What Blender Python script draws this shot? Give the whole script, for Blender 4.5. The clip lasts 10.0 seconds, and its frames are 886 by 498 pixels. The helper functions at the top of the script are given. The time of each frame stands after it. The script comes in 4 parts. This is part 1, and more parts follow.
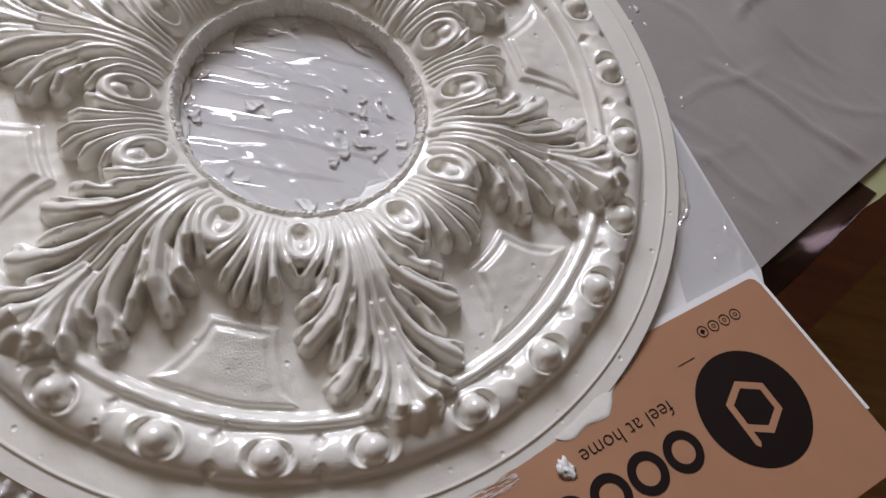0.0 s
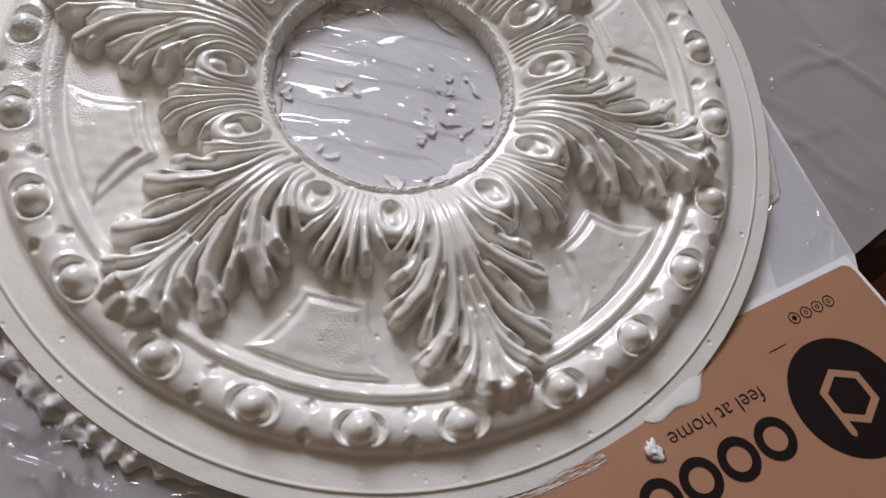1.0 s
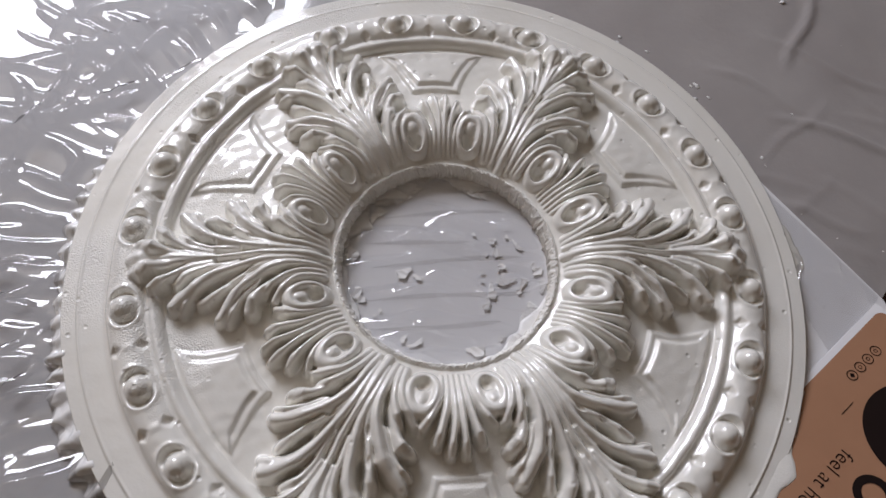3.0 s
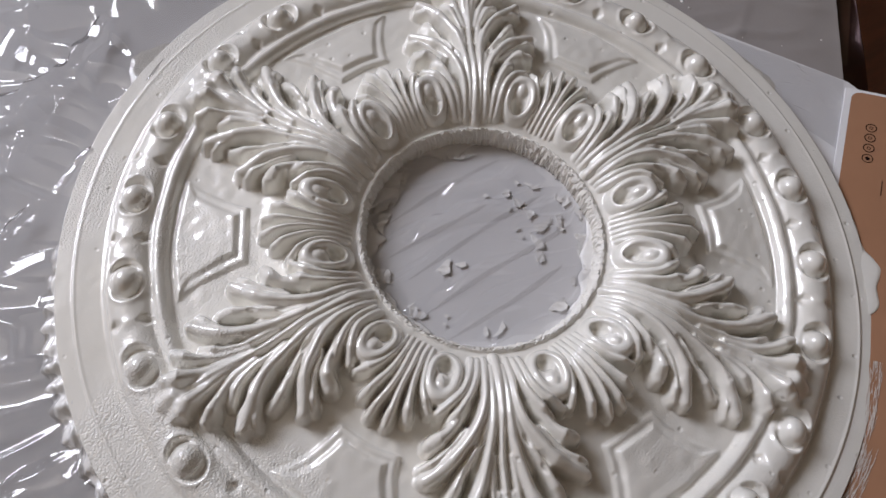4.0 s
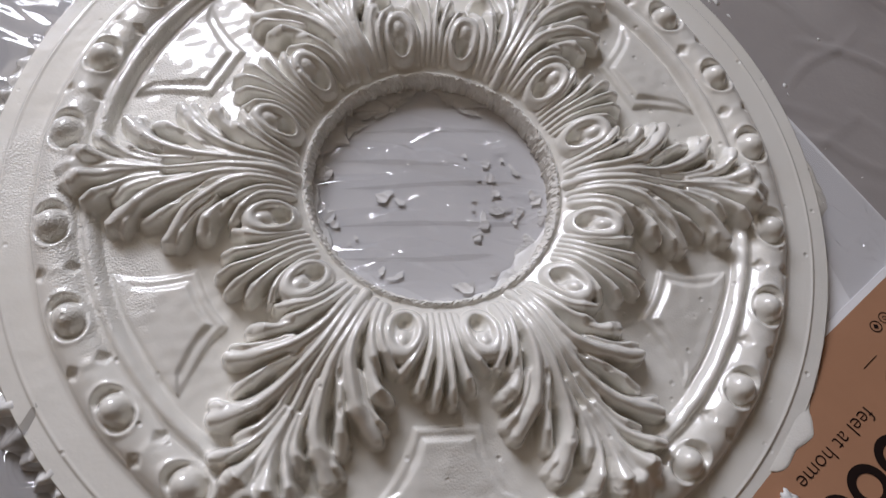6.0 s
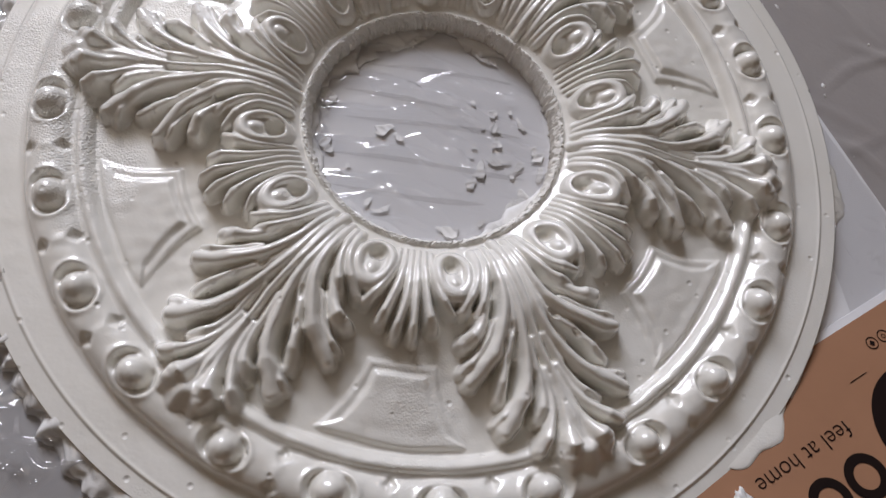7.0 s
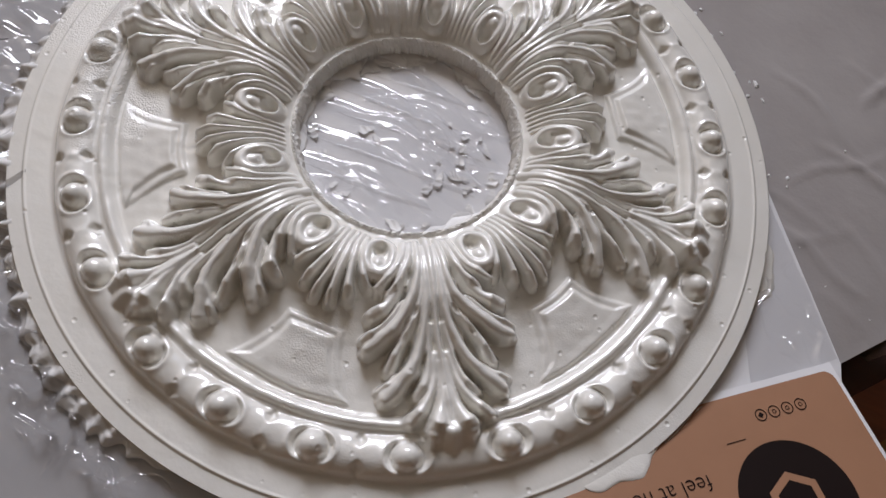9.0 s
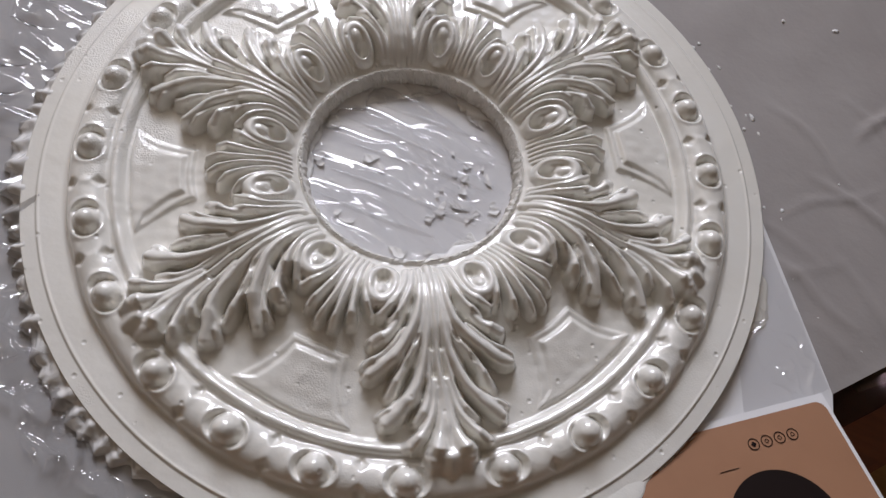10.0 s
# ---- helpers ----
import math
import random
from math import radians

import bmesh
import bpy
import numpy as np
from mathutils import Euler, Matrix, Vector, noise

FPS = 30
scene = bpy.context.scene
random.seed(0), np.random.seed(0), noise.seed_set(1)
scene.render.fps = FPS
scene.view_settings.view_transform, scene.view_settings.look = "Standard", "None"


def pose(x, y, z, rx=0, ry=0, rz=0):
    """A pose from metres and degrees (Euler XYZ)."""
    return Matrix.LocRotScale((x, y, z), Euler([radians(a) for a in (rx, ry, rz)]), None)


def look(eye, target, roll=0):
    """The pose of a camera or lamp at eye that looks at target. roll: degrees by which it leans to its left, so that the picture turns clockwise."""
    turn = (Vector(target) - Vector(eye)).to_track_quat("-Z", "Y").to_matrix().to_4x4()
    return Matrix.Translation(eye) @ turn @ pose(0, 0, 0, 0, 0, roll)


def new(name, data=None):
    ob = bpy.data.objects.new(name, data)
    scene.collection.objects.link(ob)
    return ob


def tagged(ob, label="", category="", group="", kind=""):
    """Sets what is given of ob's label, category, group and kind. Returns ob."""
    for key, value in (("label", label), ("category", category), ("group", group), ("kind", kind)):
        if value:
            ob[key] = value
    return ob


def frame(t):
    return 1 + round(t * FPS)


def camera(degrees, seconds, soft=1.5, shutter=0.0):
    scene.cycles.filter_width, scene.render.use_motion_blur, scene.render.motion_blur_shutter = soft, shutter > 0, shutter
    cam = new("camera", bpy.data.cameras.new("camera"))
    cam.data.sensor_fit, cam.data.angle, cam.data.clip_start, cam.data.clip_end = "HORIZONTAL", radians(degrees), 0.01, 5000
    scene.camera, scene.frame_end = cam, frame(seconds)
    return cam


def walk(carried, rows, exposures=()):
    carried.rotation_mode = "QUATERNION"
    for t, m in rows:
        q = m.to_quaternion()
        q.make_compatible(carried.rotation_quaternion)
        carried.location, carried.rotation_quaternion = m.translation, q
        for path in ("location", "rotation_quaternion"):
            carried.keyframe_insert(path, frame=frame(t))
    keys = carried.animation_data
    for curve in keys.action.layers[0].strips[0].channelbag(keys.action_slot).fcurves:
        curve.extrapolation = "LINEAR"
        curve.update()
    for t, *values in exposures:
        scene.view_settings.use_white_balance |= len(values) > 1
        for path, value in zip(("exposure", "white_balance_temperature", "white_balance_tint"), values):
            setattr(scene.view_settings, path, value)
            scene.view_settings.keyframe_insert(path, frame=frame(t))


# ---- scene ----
cam = camera(62.93, 10.0)
PATH = [
    (0, (0.0387, -0.2226, 0.3630), (0.0929, -0.0604, 0.0014), 30.06),
    (0.5, (0.0257, -0.2308, 0.3477), (0.0663, -0.0735, -0.0178), 27.30),
    (1, (0.0202, -0.2332, 0.3565), (0.0502, -0.0794, -0.0116), 24.33),
    (1.5, (0.0157, -0.2350, 0.3877), (0.0384, -0.0755, 0.0216), 20.83),
    (2, (0.0142, -0.2262, 0.4215), (0.0312, -0.0578, 0.0591), 17.41),
    (2.5, (0.0076, -0.2110, 0.4289), (0.0243, -0.0360, 0.0696), 13.93),
    (3, (-0.0438, -0.1884, 0.4195), (-0.0068, -0.0140, 0.0614), 10.17),
    (3.2, (-0.0891, -0.1638, 0.4076), (-0.0245, -0.0018, 0.0477), 11.28),
    (4.3, (-0.1446, -0.1137, 0.3736), (-0.0223, 0.0034, 0.0112), 13.12),
    (4.5, (-0.1422, -0.1085, 0.3794), (-0.0190, 0.0034, 0.0157), 14.82),
    (5, (-0.1411, -0.1133, 0.3802), (-0.0211, 0.0038, 0.0171), 17.49),
    (5.5, (-0.1023, -0.1344, 0.3744), (-0.0152, 0.0014, 0.0083), 18.65),
    (5.7, (-0.0596, -0.1617, 0.3683), (0.0114, -0.0178, 0.0019), 18.95),
    (6.8, (-0.0380, -0.1870, 0.3537), (0.0035, -0.0464, -0.0184), 22.97),
    (7, (-0.0167, -0.1960, 0.3503), (0.0166, -0.0544, -0.0223), 22.25),
    (7.5, (0.0434, -0.2246, 0.3502), (0.0571, -0.0813, -0.0230), 21.09),
    (8, (0.0617, -0.2421, 0.3699), (0.0587, -0.0943, -0.0018), 19.04),
    (8.5, (0.0730, -0.2331, 0.3820), (0.0560, -0.0789, 0.0133), 16.15),
    (9, (0.0715, -0.2254, 0.3907), (0.0483, -0.0656, 0.0247), 15.18),
    (9.5, (0.0705, -0.2235, 0.3990), (0.0444, -0.0593, 0.0352), 15.08),
    (10, (0.0679, -0.2231, 0.4030), (0.0418, -0.0570, 0.0401), 15.39),
]
walk(cam, [(t, look(eye, target, roll)) for t, eye, target, roll in PATH],
     [(0.0, 0.2), (1.5, 0.14), (2.5, 0.0), (3.2, -0.06), (4.5, -0.1), (5.7, -0.1), (7.0, 0.03), (8.0, 0.14), (10.0, 0.06)])

# ---- light: a tall window behind the work table, a dim warm room round it ----
S = 0.2                     # metres in one unit of the medallion's own plan
LIFT = 0.14                 # the plan's zero above the table cover, in units

world = bpy.data.worlds.new("sky")
scene.world = world
world.use_nodes = True
wn = world.node_tree.nodes
sky = wn.new("ShaderNodeTexSky")
sky.sky_type, sky.sun_disc = "NISHITA", False
sky.sun_elevation, sky.sun_rotation = radians(35), radians(200)
wn["Background"].inputs["Strength"].default_value = 0.08
world.node_tree.links.new(sky.outputs[0], wn["Background"].inputs["Color"])

sun = new("sun", bpy.data.lights.new("sun", "SUN"))
sun.data.energy, sun.data.angle, sun.data.color = 0.6, radians(12), (1.0, 0.96, 0.9)
sun.matrix_world = look((-3, -6, 5), (0, 0, 0))

WIN = (-1.55, -0.32, 0.82, 1.82)         # window: x0, x1, z0, z1
WALL_Y = 1.7
pane_light = new("window_daylight", bpy.data.lights.new("window_daylight", "AREA"))
pane_light.data.shape, pane_light.data.size, pane_light.data.size_y = "RECTANGLE", WIN[1] - WIN[0], WIN[3] - WIN[2]
pane_light.data.energy, pane_light.data.color = 68.0, (0.862, 0.885, 1.01)
pane_light.matrix_world = look(((WIN[0] + WIN[1]) / 2, WALL_Y + 0.03, (WIN[2] + WIN[3]) / 2), ((WIN[0] + WIN[1]) / 2, 0, (WIN[2] + WIN[3]) / 2))
scene.view_settings.exposure = 0.0


# ---- materials ----
def material(name, color, rough=0.5, metal=0.0, coat=0.0, spec=0.5):
    m = bpy.data.materials.new(name)
    m.use_nodes = True
    b = m.node_tree.nodes["Principled BSDF"]
    b.inputs["Base Color"].default_value = (*color, 1)
    b.inputs["Roughness"].default_value = rough
    b.inputs["Metallic"].default_value = metal
    b.inputs["Coat Weight"].default_value = coat
    b.inputs["Coat Roughness"].default_value = 0.05
    b.inputs["Specular IOR Level"].default_value = spec
    return m


def node(m, kind, **values):
    n = m.node_tree.nodes.new(kind)
    for k, v in values.items():
        n.inputs[k].default_value = v
    return n


def wire(m, a, b):
    m.node_tree.links.new(a, b)


def coords(m, scale=(1, 1, 1)):
    tc = m.node_tree.nodes.new("ShaderNodeTexCoord")
    mp = node(m, "ShaderNodeMapping", Scale=scale)
    wire(m, tc.outputs["Object"], mp.inputs["Vector"])
    return mp.outputs[0]


def mottled(m, low, high, scale, detail=6.0, vec=None, stretch=(1, 1, 1)):
    """Colour that wanders between two tints; returns the noise node."""
    nt = node(m, "ShaderNodeTexNoise", Scale=scale, Detail=detail, Roughness=0.6)
    wire(m, vec or coords(m, stretch), nt.inputs["Vector"])
    ramp = m.node_tree.nodes.new("ShaderNodeValToRGB")
    ramp.color_ramp.elements[0].position, ramp.color_ramp.elements[1].position = 0.3, 0.7
    ramp.color_ramp.elements[0].color, ramp.color_ramp.elements[1].color = (*low, 1), (*high, 1)
    wire(m, nt.outputs["Fac"], ramp.inputs[0])
    wire(m, ramp.outputs[0], m.node_tree.nodes["Principled BSDF"].inputs["Base Color"])
    return nt


def rough_range(m, source, low, high):
    mr = node(m, "ShaderNodeMapRange")
    mr.inputs["From Min"].default_value, mr.inputs["From Max"].default_value = 0.3, 0.7
    mr.inputs["To Min"].default_value, mr.inputs["To Max"].default_value = low, high
    wire(m, source, mr.inputs["Value"])
    wire(m, mr.outputs[0], m.node_tree.nodes["Principled BSDF"].inputs["Roughness"])


def bumps(m, layers, vec=None):
    """Relief of several noise layers: (kind, scale, depth in metres)."""
    last = None
    vec = vec or coords(m)
    for kind, scale, depth in layers:
        if kind in ("noise", "foam"):
            t = node(m, "ShaderNodeTexNoise", Scale=scale, Detail=4.0, Roughness=0.6)
            out = t.outputs["Fac"]
            if kind == "foam":
                t = node(m, "ShaderNodeTexVoronoi", Scale=scale)
                flip = m.node_tree.nodes.new("ShaderNodeMath")
                flip.operation = "SUBTRACT"
                flip.inputs[0].default_value = 1.0
                wire(m, t.outputs["Distance"], flip.inputs[1])
                out = flip.outputs[0]
                where = node(m, "ShaderNodeTexNoise", Scale=13.0, Detail=2.0)
                wire(m, vec, where.inputs["Vector"])
                mr = node(m, "ShaderNodeMapRange")
                mr.inputs["From Min"].default_value, mr.inputs["From Max"].default_value = 0.50, 0.62
                wire(m, where.outputs["Fac"], mr.inputs["Value"])
                # bubbles were left mostly on one half, where the paint went on last
                split = m.node_tree.nodes.new("ShaderNodeSeparateXYZ")
                wire(m, vec, split.inputs[0])
                half = node(m, "ShaderNodeMapRange")
                half.inputs["From Min"].default_value, half.inputs["From Max"].default_value = 0.06, -0.07
                half.inputs["To Min"].default_value = 0.22
                wire(m, split.outputs["X"], half.inputs["Value"])
                for factor in (mr.outputs[0], half.outputs[0]):
                    mul = m.node_tree.nodes.new("ShaderNodeMath")
                    mul.operation = "MULTIPLY"
                    wire(m, out, mul.inputs[0])
                    wire(m, factor, mul.inputs[1])
                    out = mul.outputs[0]
        else:
            t = node(m, "ShaderNodeTexVoronoi", Scale=scale)
            out = t.outputs["Distance"]
            if kind == "pits":
                mr = node(m, "ShaderNodeMapRange")
                mr.inputs["From Min"].default_value, mr.inputs["From Max"].default_value = 0.0, 0.14
                wire(m, out, mr.inputs["Value"])
                out = mr.outputs[0]
        wire(m, vec, t.inputs["Vector"])
        b = node(m, "ShaderNodeBump", Strength=1.0, Distance=depth)
        wire(m, out, b.inputs["Height"])
        if last:
            wire(m, last, b.inputs["Normal"])
        last = b.outputs[0]
    wire(m, last, m.node_tree.nodes["Principled BSDF"].inputs["Normal"])


PAINT = material("gloss_white_paint", (0.78, 0.76, 0.72), 0.3, coat=1.0)
PAINT.node_tree.nodes["Principled BSDF"].inputs["Coat IOR"].default_value = 1.7
PAINT.node_tree.nodes["Principled BSDF"].inputs["Coat Roughness"].default_value = 0.09
n = mottled(PAINT, (0.83, 0.798, 0.722), (0.885, 0.862, 0.80), 14.0)
rough_range(PAINT, n.outputs["Fac"], 0.3, 0.42)
bumps(PAINT, [("noise", 45.0, 0.0006), ("foam", 950.0, 0.00042), ("noise", 320.0, 0.00003), ("pits", 85.0, 0.0007)])

PLASTER = material("raw_chipped_plaster", (0.76, 0.74, 0.70), 0.75)
mottled(PLASTER, (0.82, 0.78, 0.71), (0.90, 0.88, 0.83), 90.0)
bumps(PLASTER, [("noise", 240.0, 0.0013), ("noise", 700.0, 0.0003)])

COVER = material("grey_plastic_sheet", (0.3, 0.28, 0.27), 0.42, spec=0.3)
n = mottled(COVER, (0.345, 0.315, 0.30), (0.40, 0.37, 0.352), 9.0)
rough_range(COVER, n.outputs["Fac"], 0.34, 0.46)
bumps(COVER, [("noise", 45.0, 0.0006), ("noise", 300.0, 0.00012)])

BOARD = material("white_glossy_board", (0.72, 0.72, 0.74), 0.3)
n = mottled(BOARD, (0.76, 0.75, 0.75), (0.84, 0.83, 0.83), 12.0)
rough_range(BOARD, n.outputs["Fac"], 0.38, 0.5)
bumps(BOARD, [("noise", 30.0, 0.0006)])

CARD = material("copper_brown_card", (0.42, 0.235, 0.15), 0.5, spec=0.3)
mottled(CARD, (0.365, 0.188, 0.106), (0.405, 0.212, 0.122), 20.0)
bumps(CARD, [("noise", 900.0, 0.00003)])
INK = material("dark_brown_ink", (0.012, 0.006, 0.005), 0.6, spec=0.15)

WOOD = material("red_brown_wood", (0.12, 0.03, 0.014), 0.28, coat=0.4)
mottled(WOOD, (0.17, 0.045, 0.02), (0.40, 0.12, 0.055), 9.0, stretch=(1, 9, 9))
bumps(WOOD, [("noise", 120.0, 0.0004)])
OAK = material("tan_floor_wood", (0.22, 0.13, 0.05), 0.4)
mottled(OAK, (0.36, 0.22, 0.08), (0.55, 0.36, 0.15), 5.0, stretch=(1, 8, 1))
GREEN = material("pale_green_paper", (0.42, 0.43, 0.22), 0.5)
mottled(GREEN, (0.36, 0.37, 0.18), (0.48, 0.48, 0.28), 25.0)
WALLP = material("warm_beige_wall", (0.30, 0.2, 0.13), 0.8)
mottled(WALLP, (0.27, 0.19, 0.115), (0.35, 0.25, 0.16), 3.0)
CEIL = material("ceiling_paint", (0.7, 0.66, 0.6), 0.85)
mottled(CEIL, (0.29, 0.245, 0.185), (0.34, 0.295, 0.225), 2.0)


def film_material(name, share, tint, rough, relief=0.0003):
    m = bpy.data.materials.new(name)
    m.use_nodes = True
    nt = m.node_tree
    nt.nodes.remove(nt.nodes["Principled BSDF"])
    clear = node(m, "ShaderNodeBsdfTransparent", Color=(*tint, 1))
    gloss = node(m, "ShaderNodeBsdfGlossy", Roughness=rough)
    mix = node(m, "ShaderNodeMixShader", Fac=share)
    wire(m, clear.outputs[0], mix.inputs[1])
    wire(m, gloss.outputs[0], mix.inputs[2])
    wire(m, mix.outputs[0], nt.nodes["Material Output"].inputs["Surface"])
    t = node(m, "ShaderNodeTexNoise", Scale=70.0, Detail=3.0)
    wire(m, coords(m), t.inputs["Vector"])
    b = node(m, "ShaderNodeBump", Strength=1.0, Distance=relief)
    wire(m, t.outputs["Fac"], b.inputs["Height"])
    wire(m, b.outputs[0], gloss.inputs["Normal"])
    return m


FILM = film_material("clear_plastic_film", 0.11, (0.76, 0.755, 0.755), 0.07, 0.00012)
RUFFLE = material("paint_coated_film", (0.7, 0.69, 0.67), 0.2, coat=1.0)
mottled(RUFFLE, (0.78, 0.76, 0.72), (0.88, 0.87, 0.85), 60.0)
bumps(RUFFLE, [("noise", 160.0, 0.0006)])
FLAKE = material("plaster_flakes", (0.74, 0.73, 0.71), 0.5)
mottled(FLAKE, (0.80, 0.78, 0.75), (0.89, 0.88, 0.86), 120.0)
bumps(FLAKE, [("noise", 400.0, 0.0002)])
DRY = material("dry_brushed_paint", (0.62, 0.56, 0.50), 0.7)
mottled(DRY, (0.50, 0.40, 0.33), (0.74, 0.69, 0.64), 300.0)
FILM2 = film_material("crinkled_clear_film", 0.12, (0.955, 0.955, 0.96), 0.07, 0.00009)
# tint for strips that stand in for the folds' grey shade
FOLD_SHADE = film_material("film_fold_shade", 0.03, (0.92, 0.915, 0.91), 0.15)
SMOKE = film_material("smoky_plastic_film", 0.06, (0.55, 0.46, 0.47), 0.15)


# ---- mesh helpers ----
def thing(name, label, category, group="", kind="", at=(0, 0, 0)):
    ob = new(name)
    ob.location = at
    return tagged(ob, label, category, group, kind)


def finish(name, mesh, mat, parent=None, label="", smooth=True):
    mesh.materials.append(mat)
    if smooth:
        mesh.polygons.foreach_set("use_smooth", np.ones(len(mesh.polygons), bool))
    ob = new(name, mesh)
    if parent is not None:
        ob.parent = parent
        ob.matrix_parent_inverse = Matrix.Translation(parent.location).inverted()
    if label:
        ob["label"] = label
    return ob


def part(name, bm, mat, parent=None, label="", smooth=True):
    mesh = bpy.data.meshes.new(name)
    bm.to_mesh(mesh)
    bm.free()
    return finish(name, mesh, mat, parent, label, smooth)


def quads(name, verts, faces, mat, parent=None, label="", normals=None):
    """A mesh of quads from arrays."""
    mesh = bpy.data.meshes.new(name)
    mesh.vertices.add(len(verts))
    mesh.vertices.foreach_set("co", np.ascontiguousarray(verts, np.float32).ravel())
    mesh.loops.add(faces.size)
    mesh.loops.foreach_set("vertex_index", np.ascontiguousarray(faces, np.int32).ravel())
    mesh.polygons.add(len(faces))
    mesh.polygons.foreach_set("loop_start", np.arange(0, faces.size, 4, dtype=np.int32))
    mesh.polygons.foreach_set("loop_total", np.full(len(faces), 4, np.int32))
    mesh.update(calc_edges=True)
    ob = finish(name, mesh, mat, parent, label)
    if normals is not None:
        mesh.normals_split_custom_set_from_vertices(normals)
    return ob


def grid_faces(rows, cols, wrap=False):
    i, j = np.meshgrid(np.arange(rows - 1), np.arange(cols if wrap else cols - 1), indexing="ij")
    k = (j + 1) % cols
    return np.stack([i * cols + j, (i + 1) * cols + j, (i + 1) * cols + k, i * cols + k], -1).reshape(-1, 4)


def box(bm, x0, x1, y0, y1, z0, z1, bevel=0.0):
    made = bmesh.ops.create_cube(bm, size=1.0)["verts"]
    for v in made:
        v.co = Vector(((x0 + x1) / 2 + v.co.x * (x1 - x0), (y0 + y1) / 2 + v.co.y * (y1 - y0), (z0 + z1) / 2 + v.co.z * (z1 - z0)))
    if bevel:
        edges = list({e for v in made for e in v.link_edges})
        bmesh.ops.bevel(bm, geom=edges, offset=bevel, segments=2, affect="EDGES", profile=0.5)


def slab(bm, outline, z0, z1):
    """A flat piece of that outline (x, y), with its thickness."""
    low = [bm.verts.new((x, y, z0)) for x, y in outline]
    top = [bm.verts.new((x, y, z1)) for x, y in outline]
    bm.faces.new(top)
    bm.faces.new(low[::-1])
    for a in range(len(low)):
        b = (a + 1) % len(low)
        bm.faces.new((low[a], low[b], top[b], top[a]))
    bmesh.ops.recalc_face_normals(bm, faces=bm.faces)


def up(z):
    return (z + LIFT) * S


# ---- the room ----
def wall(name, x0, x1, y0, y1, z0, z1, mat):
    bm = bmesh.new()
    box(bm, x0, x1, y0, y1, z0, z1)
    return tagged(part(name, bm, mat, smooth=False), kind="structure")


FL, CE = -0.75, 1.95
floor = wall("floor", -2.6, 2.6, -2.6, WALL_Y + 0.2, FL - 0.1, FL, OAK)
wall("ceiling", -2.6, 2.6, -2.6, WALL_Y + 0.2, CE, CE + 0.1, CEIL)
wall("wall_west", -2.7, -2.6, -2.6, WALL_Y + 0.2, FL, CE, WALLP)
wall("wall_east", 2.6, 2.7, -2.6, WALL_Y + 0.2, FL, CE, WALLP)
wall("wall_south", -2.6, 2.6, -2.7, -2.6, FL, CE, WALLP)
bm = bmesh.new()
box(bm, -2.6, WIN[0], WALL_Y, WALL_Y + 0.2, FL, CE)
box(bm, WIN[1], 2.6, WALL_Y, WALL_Y + 0.2, FL, CE)
box(bm, WIN[0], WIN[1], WALL_Y, WALL_Y + 0.2, FL, WIN[2])
box(bm, WIN[0], WIN[1], WALL_Y, WALL_Y + 0.2, WIN[3], CE)
tagged(part("wall_north", bm, WALLP, smooth=False), kind="structure")


# ---- the table and what covers it ----
EDGE0, EDGE1 = np.array((1.435, -0.125)), np.array((1.93, 0.42))      # the cover's edge beside the board
EDGE_DIR = (EDGE1 - EDGE0) / np.linalg.norm(EDGE1 - EDGE0)
EDGE_OUT = np.array((EDGE_DIR[1], -EDGE_DIR[0]))


def along(a, b):
    """Plan place a units along the cover's edge and b beyond it, in metres."""
    p = EDGE0 + EDGE_DIR * a + EDGE_OUT * b
    return (p[0] * S, p[1] * S)


table = thing("work_table", "red-brown varnished wooden table under grey plastic", "table")
bm = bmesh.new()
slab(bm, [along(-7, 0.24), along(5, 0.24), along(5, -4.6), along(-7, -4.6)], -0.034, -0.004)
bmesh.ops.bevel(bm, geom=[e for e in bm.edges], offset=0.004, segments=2, affect="EDGES")
part("tabletop", bm, WOOD, table)
for a in (-6.6, 4.6):
    for b in (-0.2, -4.2):
        x, y = along(a, b)
        bm = bmesh.new()
        box(bm, x - 0.035, x + 0.035, y - 0.035, y + 0.035, FL, -0.034, 0.004)
        part("leg", bm, WOOD, table)


def fold(x, y, ax, ay, bx, by, width, height):
    """A crease that rises along a line from a to b and dies out at its ends."""
    dx, dy = bx - ax, by - ay
    ln = math.hypot(dx, dy)
    s = ((x - ax) * dx + (y - ay) * dy) / ln**2
    d = ((x - ax) * dy - (y - ay) * dx) / ln + 0.02 * np.sin(7 * s + ax * 5)
    return height * np.exp(-(d / width) ** 2) * np.clip(1 - (2 * s - 1) ** 2, 0, 1)


def waves(x, y, seed, count, low, high):
    """Smooth wandering height of about unit size."""
    rng = np.random.default_rng(seed)
    out = 0 * x
    for _ in range(count):
        a, k, p = rng.uniform(0, 2 * math.pi), rng.uniform(low, high), rng.uniform(0, 2 * math.pi)
        out = out + np.sin(k * (x * math.cos(a) + y * math.sin(a)) + p)
    return out / math.sqrt(count)


